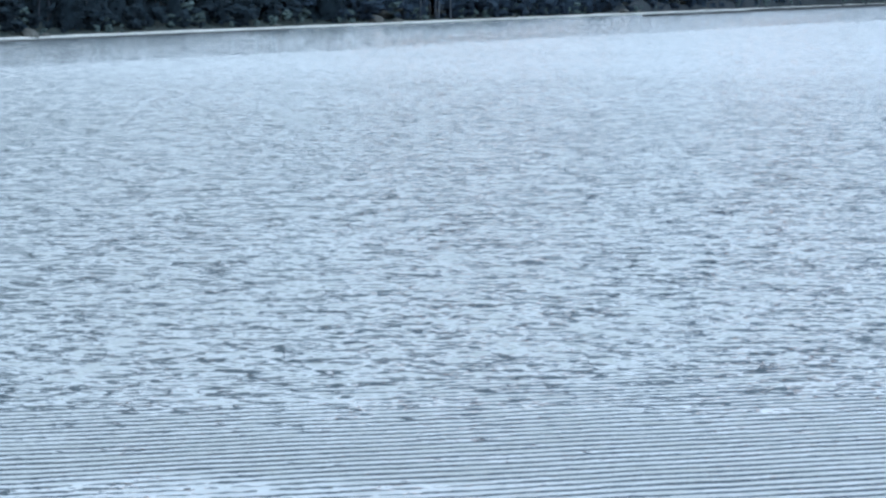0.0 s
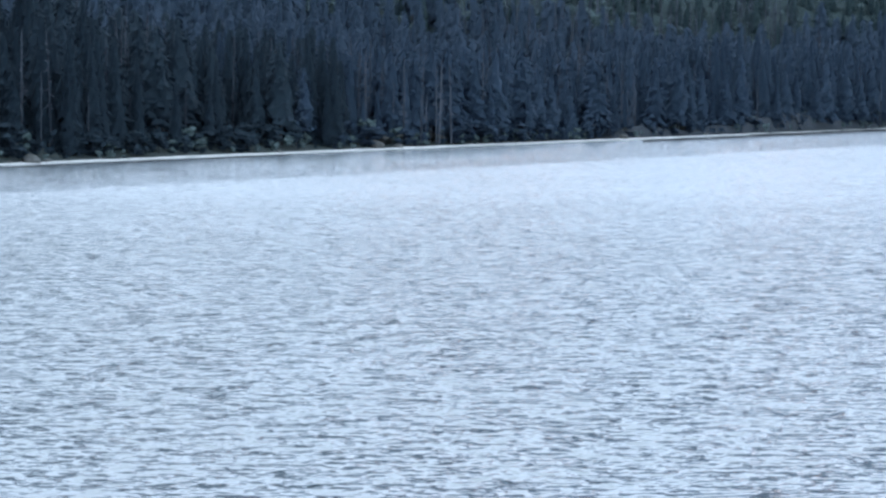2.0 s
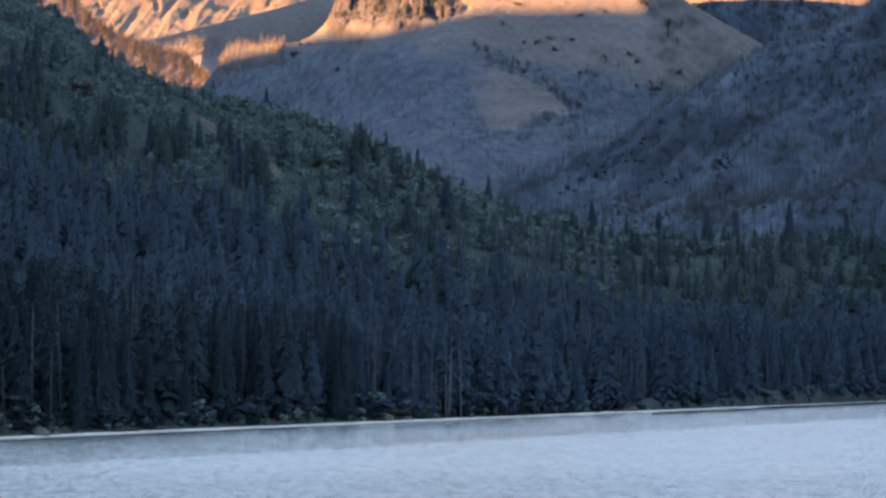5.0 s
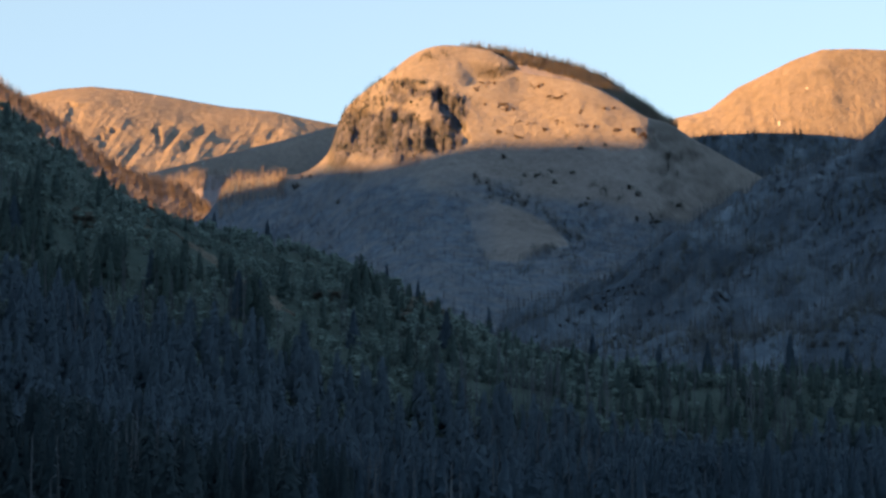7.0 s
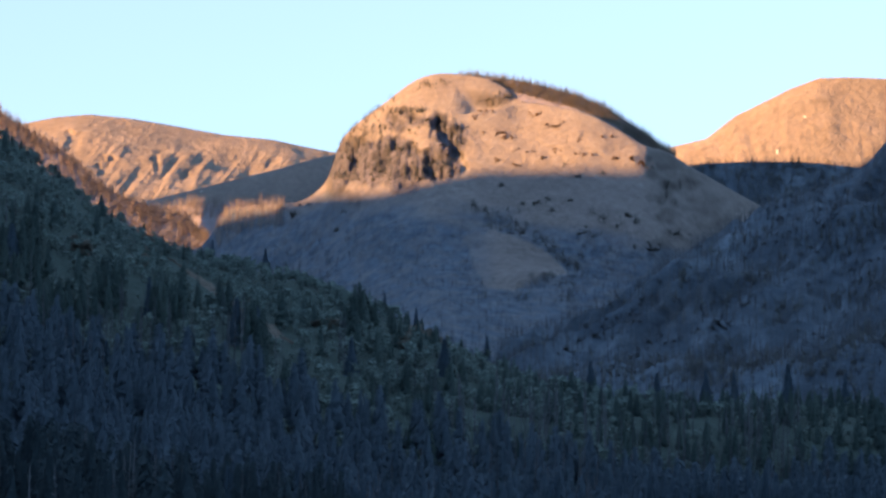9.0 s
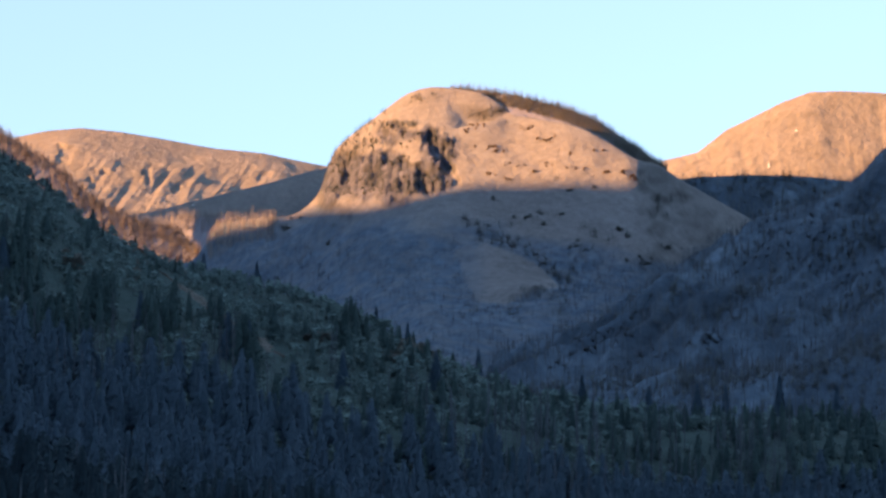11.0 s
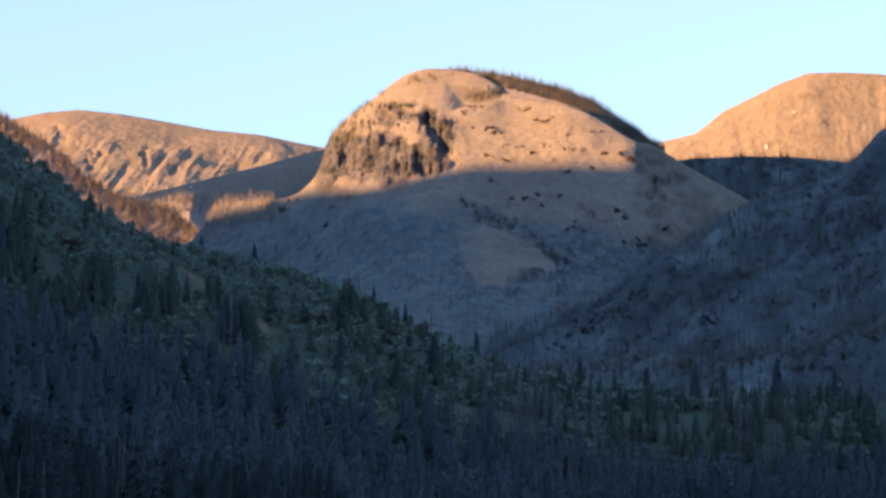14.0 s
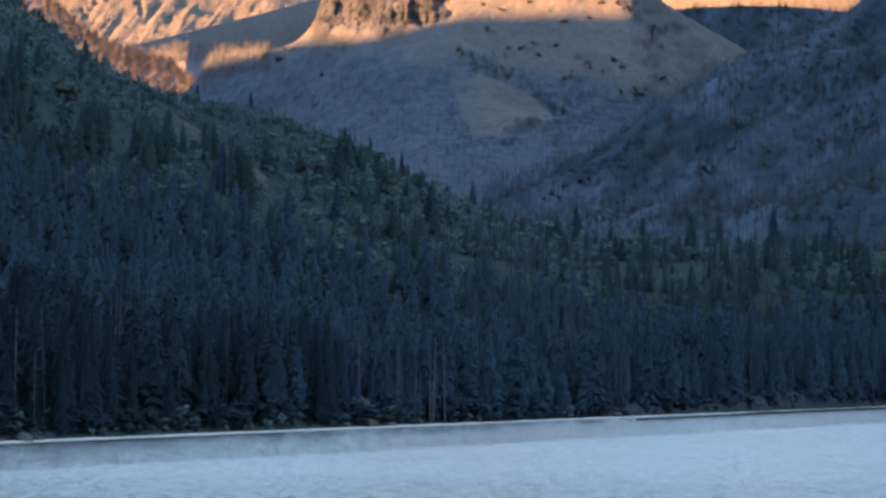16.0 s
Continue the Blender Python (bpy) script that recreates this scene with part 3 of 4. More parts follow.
def chutes(depth, width, seed):
    """Ribs and chutes straight down a mountain side."""
    def shape(a, v, x, y, z):
        rib = 1 - np.abs(fbm(x / width + 0.6 * fbm(x / 200, y / 200, seed + 1, 3), y / (width * 16), seed, 4))
        return x, y, z + depth * (rib - 0.7) * smooth(0.05, 0.3, v) * (1 - 0.9 * smooth(0.8, 1.0, v))
    return shape


HOLLOWS = [(-149.8, 150.4, 3, 3.9), (-136.4, 140.1, 2.5, 5), (-115.6, 142, 1.8, 3.2), (-104.9, 137.2, 2, 2)]


def far_side(a, v, x, y, z):
    """Faint chutes, slanting ribs low down, and steep hollows that hold the shade."""
    x, y, z = chutes(2.0, 34, 151)(a, v, x, y, z)
    q, e = bearings(x, y, z)
    slant = np.abs(fbm((q - 0.75 * e) / 5.5, (q + e) / 45, 153, 4))
    y = y + 11 * (slant - 0.3) * smooth(149, 142, e + 4 * fbm(q / 10, e / 10, 154, 3)) * smooth(-150, -135, q) * smooth(0.05, 0.2, v)
    for hq, he, w, h in HOLLOWS:
        t = (q - hq) / w + 1.1 * fbm(e / 4, q / 4, 155, 5) - 0.05 * (e - he)
        y = y + 11 * smooth(-1.2, -0.8, t) * smooth(1.8, -0.4, t) * smooth(1.3, 0.5, np.abs(e - he) / h + 0.6 * fbm(q / 3, e / 3, 156, 5))
    return x, y, z


farl = Ridge(FARL_CREST, [(-771, 3650, 403), (-28, 3650, 403)], lambda v: v, 100, 9, 160, 51, 0.1, far_side)
structure("far_ridge", farl.mesh("far_ridge", 330, 170, M_FAR), "distant rocky ridge in warm low sunlight", "mountain")

SHOULDER = [(-640, 3700, 430), (-560, 3700, 455), (-453, 3700, 476), (-328, 3700, 508), (-250, 3700, 526), (-186, 3700, 545), (-120, 3700, 560), (0, 3700, 560)]
shoulder = Ridge(SHOULDER, [(-620, 3580, 370), (0, 3580, 430)], lambda v: v, 60, 6, 120, 55, 0.2)
structure("dark_shoulder", shoulder.mesh("dark_shoulder", 120, 60, M_HAZED_SHOULDER), "shaded shoulder below the distant ridge", "mountain")

PLATEAU = [(323, 4500, 638), (476, 4500, 651), (558, 4500, 654), (680, 4500, 651), (801, 4500, 638), (987, 4500, 638)]
plateau = Ridge(PLATEAU, [(307, 4300, 483), (940, 4300, 483)], lambda v: v, 60, 8, 150, 61, 0.2)
structure("dark_bench", plateau.mesh("dark_bench", 150, 90, M_BURN_HAZED), "dark wooded bench below the far peak", "mountain")

FARR_CREST = [(348, 4850, 687), (447, 4850, 731), (514, 4850, 747), (569, 4850, 792), (625, 4850, 819), (680, 4850, 847), (736, 4850, 868), (791, 4850, 870), (866, 4850, 868), (1067, 4850, 843)]
farr = Ridge(FARR_CREST, [(329, 4600, 589), (1007, 4600, 589)], lambda v: v, 100, 14, 170, 71, 0.1, chutes(3.5, 30, 161))
structure("far_peak", farr.mesh("far_peak", 200, 120, M_FAR), "distant bare peak in warm low sunlight", "mountain")

# long unseen range added in the west to keep the sun off the valley; heights of its crest along the range
# notches and peaks are set where the shadow edges should fall
WEST = [(-1800, 700), (0, 720), (1500, 700), (2080, 610), (2150, 600), (2166, 570), (2205, 566), (2250, 562), (2290, 556), (2301, 548), (2323, 533), (2355, 526), (2406, 528), (2466, 534), (2541, 542), (2592, 534),
        (2650, 522), (2735, 518), (2790, 482), (2875, 468), (2936, 520), (2962, 545), (3011, 566), (3030, 580), (3045, 640), (3060, 800), (3075, 960),
        (3130, 960), (3425, 960), (3480, 660), (3600, 630), (4100, 640), (5200, 700)]


def west_point(u, s, z):
    return 0.819 * s - 0.574 * u, 0.574 * s + 0.819 * u, z


west_crest = [west_point(u, -1500, h + 131) for u, h in WEST]
west_foot = [west_point(u, -600, 0) for u, h in WEST]
west = Ridge(west_crest, west_foot, lambda v: v ** 1.6, 500, 12, 250, 81, 0.0, None, (0.02, 0.006, 0.002))
structure("unseen_shade_range", west.mesh("unseen_shade_range", 700, 60, M_BURN_HAZED, 1.6), "long unseen range added to shade the valley", "mountain")


# ---------------------------------------------------------------- trees: patterns of height 1
def conifer_pattern(rng, whorls, arms, trunk_sides=5, width=0.17, bare=0.08):
    verts, tris, index = [], [], []

    def add(vs, ts, mat):
        base = len(verts)
        verts.extend(vs)
        tris.extend([tuple(base + i for i in t) for t in ts])
        index.extend([mat] * len(ts))

    r = 0.013
    ring = [(r * math.cos(k * math.tau / trunk_sides), r * math.sin(k * math.tau / trunk_sides), 0) for k in range(trunk_sides)]
    add(ring + [(0, 0, 0.98)], [(k, (k + 1) % trunk_sides, trunk_sides) for k in range(trunk_sides)], 1)
    for w in range(whorls):
        f = (w + rng.uniform(-0.3, 0.3)) / whorls
        level = bare + (0.985 - bare) * max(f, 0) ** 0.9
        reach = width * (1 - max(f, 0)) ** 0.8 * rng.uniform(0.9, 1.1) + 0.012
        turn = rng.uniform(0, math.tau)
        for k in range(arms):
            if rng.random() < 0.1:
                continue
            t = turn + k * math.tau / arms + rng.uniform(-0.35, 0.35)
            d = reach * rng.uniform(0.65, 1.2)
            z = level + rng.uniform(-0.6, 0.6) / whorls
            c, s = math.cos(t), math.sin(t)
            half = d * rng.uniform(0.32, 0.5)
            droop = d * rng.uniform(0.35, 0.75)
            add([(0, 0, z + 0.02), (c * d * 0.6 - s * half, s * d * 0.6 + c * half, z - droop * 0.7), (c * d, s * d, z - droop),
                 (c * d * 0.6 + s * half, s * d * 0.6 - c * half, z - droop * 0.7)], [(0, 1, 2), (0, 2, 3)], 0)
    return np.array(verts), np.array(tris), np.array(index)


def feather_pattern(rng, sprays, width=0.12, bare=0.05, size=(0.03, 0.06), trunk_sides=4):
    """A conifer of many small drooping sprays."""
    r = 0.013
    verts = [(r * math.cos(k * math.tau / trunk_sides), r * math.sin(k * math.tau / trunk_sides), 0) for k in range(trunk_sides)] + [(0, 0, 0.98)]
    tris = [(k, (k + 1) % trunk_sides, trunk_sides) for k in range(trunk_sides)]
    index = [1] * trunk_sides
    base, sides, rings = len(verts), 6, 9           # the dense inner twigs, lumpy and tapered
    for m in range(rings + 1):
        f = m / rings
        for k in range(sides):
            d = (0.92 * width * (1 - f) ** 0.85 + 0.004) * rng.uniform(0.65, 1.18) * (0.5 if m == 0 else 1.0)
            t = (k + 0.5 * (m % 2)) * math.tau / sides
            verts.append((d * math.cos(t), d * math.sin(t), bare + (0.97 - bare) * f + rng.uniform(-0.02, 0.02)))
    for m in range(rings):
        for k in range(sides):
            p, q = base + m * sides + k, base + m * sides + (k + 1) % sides
            tris += [(p, q, q + sides), (p, q + sides, p + sides)]
            index += [0, 0]
    for n in range(sprays):
        f = rng.random() ** 1.15
        t = rng.uniform(0, math.tau)
        d = (width * (1 - f) ** 0.85 * rng.uniform(0.85, 1.15) + 0.008) * math.sqrt(rng.uniform(0.5, 1.0))
        long = rng.uniform(*size) * (1.15 - 0.5 * f)
        half, droop = long * rng.uniform(0.2, 0.36), rng.uniform(0.8, 2.6)
        c, s, z = math.cos(t), math.sin(t), bare + (0.99 - bare) * f
        out = long / math.sqrt(1 + droop * droop)
        k = len(verts)
        verts += [(c * d, s * d, z), (c * (d + out) - s * half, s * (d + out) + c * half, z - out * droop), (c * (d + out) + s * half, s * (d + out) - c * half, z - out * droop * 0.9)]
        tris.append((k, k + 1, k + 2))
        index.append(0)
    return np.array(verts), np.array(tris), np.array(index)


def snag_pattern(rng, stubs):
    verts, tris, index = [], [], []
    r, lean = 0.010, rng.uniform(-0.03, 0.03)
    sides = 4
    ring = [(r * math.cos(k * math.tau / sides), r * math.sin(k * math.tau / sides), 0) for k in range(sides)]
    top = [(lean + 0.25 * x, 0.25 * y, rng.uniform(0.93, 1.0)) for x, y, z in ring]
    verts += ring + top
    for k in range(sides):
        j = (k + 1) % sides
        tris += [(k, j, sides + j), (k, sides + j, sides + k)]
    for _ in range(stubs):
        z, t, d = rng.uniform(0.3, 0.95), rng.uniform(0, math.tau), rng.uniform(0.03, 0.1)
        d *= 1.2 - z
        b = len(verts)
        verts += [(lean * z, 0, z + 0.008), (lean * z, 0, z - 0.008), (d * math.cos(t) + lean * z, d * math.sin(t), z + rng.uniform(-0.05, 0.03))]
        tris.append((b, b + 1, b + 2))
    return np.array(verts), np.array(tris), np.full(len(tris), 1)


def broadleaf_pattern(rng, clumps, leaf=0.07, low=0.2, width=0.22):
    verts, tris, index = [], [], []
    sides = 4
    ring = [(0.014 * math.cos(k * math.tau / sides), 0.014 * math.sin(k * math.tau / sides), 0) for k in range(sides)]
    verts += ring + [(0, 0, 0.9)]
    tris += [(k, (k + 1) % sides, sides) for k in range(sides)]
    index += [1] * sides
    lobes = [(rng.uniform(-0.1, 0.1), rng.uniform(-0.1, 0.1), rng.uniform(low + 0.15, 0.85), rng.uniform(0.5, 1.0)) for _ in range(5)]
    for lx, ly, lz, lr in lobes:                        # twigs and inner leaves of each lobe
        w, h, k = width * lr * 0.55, 0.16 * lr, len(verts)
        ring = [(lx + w * rng.uniform(0.7, 1.2) * math.cos(t), ly + w * rng.uniform(0.7, 1.2) * math.sin(t), lz + rng.uniform(-0.3, 0.3) * h) for t in (0.2, 1.5, 2.8, 4.0, 5.2)]
        verts += ring + [(lx, ly, lz + h), (lx, ly, max(lz - h, low))]
        tris += [(k + m, k + (m + 1) % 5, k + 5) for m in range(5)] + [(k + (m + 1) % 5, k + m, k + 6) for m in range(5)]
        index += [0] * 10
    for _ in range(clumps):
        lx, ly, lz, lr = rng.choice(lobes)
        d = Vector((rng.gauss(0, 1), rng.gauss(0, 1), rng.gauss(0, 1))).normalized() * rng.uniform(0.5, 1.0)
        p = Vector((lx + d.x * width * lr * 0.7, ly + d.y * width * lr * 0.7, min(1, max(low, lz + d.z * 0.2 * lr))))
        a = Vector((rng.gauss(0, 1), rng.gauss(0, 1), rng.gauss(0, 0.6))).normalized()
        b = a.cross(Vector((rng.gauss(0, 1), rng.gauss(0, 1), rng.gauss(0, 1)))).normalized()
        s = leaf * rng.uniform(0.6, 1.2)
        k = len(verts)
        verts += [tuple(p + a * s), tuple(p + b * s * 0.8), tuple(p - a * s * 0.9), tuple(p - b * s * 0.7)]
        tris += [(k, k + 1, k + 2), (k, k + 2, k + 3)]
        index += [0, 0]
    return np.array(verts), np.array(tris), np.array(index)


rng = random.Random(4)
FIR_NEAR = [feather_pattern(rng, 1100, rng.uniform(0.10, 0.14), rng.uniform(0.02, 0.08), (0.025, 0.05), 6) for _ in range(6)]
FIR_MID = [feather_pattern(rng, 150, rng.uniform(0.10, 0.15), 0.03, (0.05, 0.09)) for _ in range(6)]
FIR_WOOD = [feather_pattern(rng, 200, rng.uniform(0.085, 0.12), rng.uniform(0.1, 0.25), (0.04, 0.075)) for _ in range(8)]
FIR_FAR = [conifer_pattern(rng, 6, 4, 3, width=rng.uniform(0.14, 0.19)) for _ in range(5)]
FIR_TINY = [conifer_pattern(rng, 4, 3, 3, width=rng.uniform(0.16, 0.24)) for _ in range(5)]
SNAG_NEAR = [snag_pattern(rng, 30) for _ in range(5)]
SNAG_FAR = [snag_pattern(rng, 5) for _ in range(5)]
ASPEN_MID = [broadleaf_pattern(rng, 36, 0.11, 0.06, 0.34) for _ in range(6)]
BRUSH = [broadleaf_pattern(rng, 30, 0.13, 0.05, 0.5) for _ in range(4)]


def stand(name, patterns, places, heights, mats, label, category, widths=(0.85, 1.2), seed=1):
    """One joined wood of many trees: places (n, 3), heights (n)."""
    r = np.random.RandomState(seed)
    allv, allt, alli, base = [], [], [], 0
    which = r.randint(0, len(patterns), len(places))
    for k, (pv, pt, pi) in enumerate(patterns):
        sel = np.where(which == k)[0]
        if not len(sel):
            continue
        h = heights[sel]
        w = h * r.uniform(*widths, len(sel))
        t = r.uniform(0, 2 * np.pi, len(sel))
        c, s = np.cos(t)[:, None], np.sin(t)[:, None]
        x = (pv[None, :, 0] * c - pv[None, :, 1] * s) * w[:, None] + places[sel, 0:1]
        y = (pv[None, :, 0] * s + pv[None, :, 1] * c) * w[:, None] + places[sel, 1:2]
        z = pv[None, :, 2] * h[:, None] + places[sel, 2:3]
        allv.append(np.stack([x, y, z], -1).reshape(-1, 3))
        off = base + np.arange(len(sel))[:, None, None] * len(pv)
        allt.append((pt[None] + off).reshape(-1, 3))
        alli.append(np.tile(pi, len(sel)))
        base += len(sel) * len(pv)
    me = mesh_from(name, np.concatenate(allv), np.concatenate(allt), mats, np.concatenate(alli), shade=False)
    return tagged(new(name, me), label, category, kind="stuff")


def scatter(ridge, n, a=(0, 1), v=(0, 1), seed=1, keep=None, sink=0.3):
    """Random places on a slope; keep(a, v, x, y) gives the chance of each."""
    r = np.random.RandomState(seed)
    aa, vv = r.uniform(*a, n), r.uniform(*v, n)
    x, y, z = ridge.at(aa, vv)
    if keep is not None:
        ok = r.uniform(0, 1, n) < keep(aa, vv, x, y)
        x, y, z = x[ok], y[ok], z[ok]
    return np.stack([x, y, z - sink], -1)


class Survey:
    """Finds the place on a slope that is seen at a bearing and a rise, both in thousandths."""

    def __init__(self, ridge, q=(-180, 180), e=(50, 185), cell=0.3, nu=900, nv=800, v=(0.0, 1.03)):
        a, w = np.meshgrid(np.linspace(0, 1, nu), np.linspace(*v, nv))
        x, y, z = [c.ravel() for c in ridge.at(a, w)]
        self.places, self.q, self.e, self.cell = np.stack([x, y, z], -1), q, e, cell
        bq, be = bearings(x, y, z)
        self.shape = (int((q[1] - q[0]) / cell), int((e[1] - e[0]) / cell))
        i, j = ((bq - q[0]) / cell).astype(int), ((be - e[0]) / cell).astype(int)
        ok = np.where((i >= 0) & (i < self.shape[0]) & (j >= 0) & (j < self.shape[1]))[0]
        ok = ok[np.argsort(-y[ok])]
        self.nearest = np.full(self.shape, -1)
        self.nearest[i[ok], j[ok]] = ok

    def at(self, q, e, sink=0.3):
        i, j = ((q - self.q[0]) / self.cell).astype(int), ((e - self.e[0]) / self.cell).astype(int)
        k = self.nearest[np.clip(i, 0, self.shape[0] - 1), np.clip(j, 0, self.shape[1] - 1)]
        return self.places[k[k >= 0]] - (0, 0, sink)

    def sow(self, n, q, e, seed, keep=None):
        """n random places in a window of bearings and rises; keep(q, e) gives the chance of each."""
        r = np.random.RandomState(seed)
        qq, ee = r.uniform(*q, n), r.uniform(*e, n)
        if keep is not None:
            ok = r.uniform(0, 1, n) < keep(qq, ee)
            qq, ee = qq[ok], ee[ok]
        return self.at(qq, ee)

    def clumps(self, groups, seed):
        """Loose groups: bearing, rise, half width, half height, count."""
        r = np.random.RandomState(seed)
        qq = np.concatenate([q + w * r.normal(0, 0.55, n) for q, e, w, h, n in groups])
        ee = np.concatenate([e + h * r.normal(0, 0.55, n) for q, e, w, h, n in groups])
        return self.at(qq, ee)


def sizes(n, lo, hi, seed):
    return np.random.RandomState(seed).uniform(lo, hi, n)


# a strip of talus down the near hill
TALUS_A, TALUS_V = [0.30, 0.317, 0.341, 0.363, 0.377, 0.393, 0.415, 0.43], [0.88, 0.869, 0.842, 0.819, 0.78, 0.749, 0.734, 0.72]


def off_talus(a, v, below=0.06):
    """1 away from the talus, 0 on it and just below it."""
    d = v - np.interp(a, TALUS_A, TALUS_V)
    return 1 - ((a > 0.30) & (a < 0.43) & (d > -below) & (d < 0.01))


M_TALUS = ground_material("talus", [(0.3, (0.0986, 0.0924, 0.0875)), (0.7, (0.147, 0.139, 0.131))], [(0.3, (0.0675, 0.066, 0.0641)), (0.7, (0.179, 0.172, 0.161))], 0.05, 0.6, 0.9, 1.0)
ta, tw = np.meshgrid(np.linspace(0.30, 0.43, 120), np.linspace(-1, 1, 9))
half = 0.011 * smooth(0.30, 0.34, ta) * smooth(0.43, 0.41, ta) * (1 + 0.6 * fbm(ta * 90, ta * 0, 48, 3)) + 0.0008
tx, ty, tz = left.at(ta, np.interp(ta, TALUS_A, TALUS_V) + tw * half)
tz = tz + 0.9 * (1 - np.abs(tw)) - 0.1 + 0.5 * fbm(tx / 2.5, ty / 2.5, 49, 3) * (1 - tw * tw)
structure("talus", grid_mesh("talus", tx, ty, tz, M_TALUS), "pale strip of loose stones down the wooded hill", "talus")

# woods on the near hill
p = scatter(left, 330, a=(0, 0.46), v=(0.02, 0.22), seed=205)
stand("shaded_fir_wood", FIR_WOOD, p, sizes(len(p), 8, 20, 206), [M_SHADED_FIR, M_BARK], "dense conifer wood above the lake shore, its needles darkened for shade", "forest", (1.2, 1.9), seed=207)
p = scatter(left, 400, a=(0.44, 1), v=(0.02, 0.2), seed=202)
stand("shore_wood", FIR_WOOD, p, sizes(len(p), 8, 20, 203), [M_SHORE_FIR, M_BARK], "dense dark conifer wood just above the lake shore", "forest", (1.2, 1.9), seed=204)
p = scatter(left, 1500, v=(0.16, 0.55), seed=2)
stand("fir_wood", FIR_WOOD, p, sizes(len(p), 8, 20, 3), [M_CONIFER, M_BARK], "dense dark conifer wood on the lake's far side", "forest", (1.2, 1.9), seed=4)
p = scatter(left, 2600, v=(0.005, 0.72), seed=5, keep=lambda a, v, x, y: smooth(-0.1, 0.5, fbm(x / 32, y / 60, 17, 3)))
stand("snag_wood", SNAG_NEAR, p, sizes(len(p), 9, 21, 6), [M_GREY_SNAG, M_GREY_SNAG], "bare grey dead trunks among the conifers", "dead trees", seed=7)
p = scatter(left, 5400, v=(0.40, 1.02), seed=8, keep=lambda a, v, x, y: smooth(-0.4, 0.2, fbm(x / 60, y / 60, 13)) * smooth(0.9, 0.6, a) * off_talus(a, v))
stand("aspen_wood", ASPEN_MID, p, sizes(len(p), 3, 6.5, 9), [M_ASPEN, M_SNAG], "green broadleaf scrub high on the hillside", "forest", (0.9, 1.4), seed=10)
slope_firs = scatter(left, 220, v=(0.5, 0.88), seed=11, keep=lambda a, v, x, y: off_talus(a, v))
crest_firs = scatter(left, 130, v=(0.9, 1.02), seed=111)
lower_firs = scatter(left, 320, a=(0.5, 1.0), v=(0.5, 0.96), seed=112)
p = np.concatenate([slope_firs, crest_firs, lower_firs])
high = np.concatenate([sizes(len(slope_firs), 6, 13, 12), sizes(len(crest_firs), 3, 7, 121), sizes(len(lower_firs), 4, 10, 122)])
stand("upper_fir_wood", FIR_MID, p, high, [M_HILL_FIR, M_BARK], "scattered conifers along the hill's crest", "forest", (1.3, 2.0), seed=13)

on_hill = Survey(left, e=(0, 170))
DARK_STANDS = [(-167, 101.3, 6.81, 12.49, 40), (-112, 78, 6.5, 5.5, 30), (-75, 67.5, 4.5, 3.6, 24), (-135.1, 86.6, 9.99, 6.81, 34), (-34.7, 75.4, 5.45, 3.18, 16), (-151.9, 76.4, 11.35, 6.81, 30)]
p = on_hill.clumps(DARK_STANDS, 220)
stand("dark_firs", FIR_MID, p, sizes(len(p), 9, 16, 221), [M_HILL_FIR, M_BARK], "dark stands of tall conifers on the hillside", "forest", (1.3, 2.0), seed=222)
CREST_STANDS = [(-64.2, 104.1, 7.72, 1.14, 26), (-71, 105, 2.27, 0.91, 8), (-88, 107.7, 1.82, 0.91, 5), (-81.2, 108.2, 1.82, 0.91, 4), (-54.1, 103.2, 2.27, 0.91, 6), (-4.3, 79.2, 1.36, 0.91, 3), (0.9, 78.8, 1.82, 0.91, 5), (5.4, 77.4, 1.14, 0.68, 3), (-118.6, 116.1, 1.82, 1.36, 4), (-146.1, 132.8, 1.36, 0.91, 4), (-140.4, 132.8, 1.82, 1.36, 5), (-159.9, 144.7, 6.81, 3.18, 10)]
p = on_hill.clumps(CREST_STANDS, 223)
stand("crest_firs", FIR_MID, p, sizes(len(p), 5, 9.5, 224), [M_HILL_FIR, M_BARK], "pointed conifers in groups on the hill's crest", "forest", (1.3, 2.0), seed=225)
PALE_BRUSH = [(-11.1, 70.2, 7.72, 3.63, 150), (-118.5, 104.8, 2.27, 4.99, 40), (-46, 75.4, 4.54, 2.27, 40), (-143.3, 105.9, 4.54, 2.72, 30)]
p = on_hill.clumps(PALE_BRUSH, 226)
stand("pale_brush", BRUSH, p, sizes(len(p), 2.0, 4.5, 227), [M_BRUSH, M_SNAG], "pale grey brush in openings of the wood", "scrub", (1.2, 1.8), seed=228)

p = scatter(left, 1600, v=(0.3, 1.0), seed=81, keep=lambda a, v, x, y: off_talus(a, v, 0.012))
stand("hill_scrub", BRUSH, p, sizes(len(p), 1.5, 4.0, 82), [M_ASPEN, M_SNAG], "low scrub over the hillside", "scrub", seed=83)

# burnt slope
p = scatter(right, 8000, seed=15)
stand("burnt_wood", SNAG_FAR, p, sizes(len(p), 6, 12, 16), [M_SNAG, M_SNAG], "burnt standing trunks on a shaded slope", "dead trees", (1.2, 2.4), seed=17)
on_right = Survey(right, (-10, 190), (40, 160), v=(0.0, 1.02))


def slanting(q, e, seed):
    """Belts that climb the slope aslant."""
    return fbm((e - 0.62 * q + 3 * fbm(q / 14, e / 14, seed + 1, 3)) / 9, (q + e) / 70, seed, 4)


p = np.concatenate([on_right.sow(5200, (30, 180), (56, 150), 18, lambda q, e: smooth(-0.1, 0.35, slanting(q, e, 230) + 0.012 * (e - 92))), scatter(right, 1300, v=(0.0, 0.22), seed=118)])
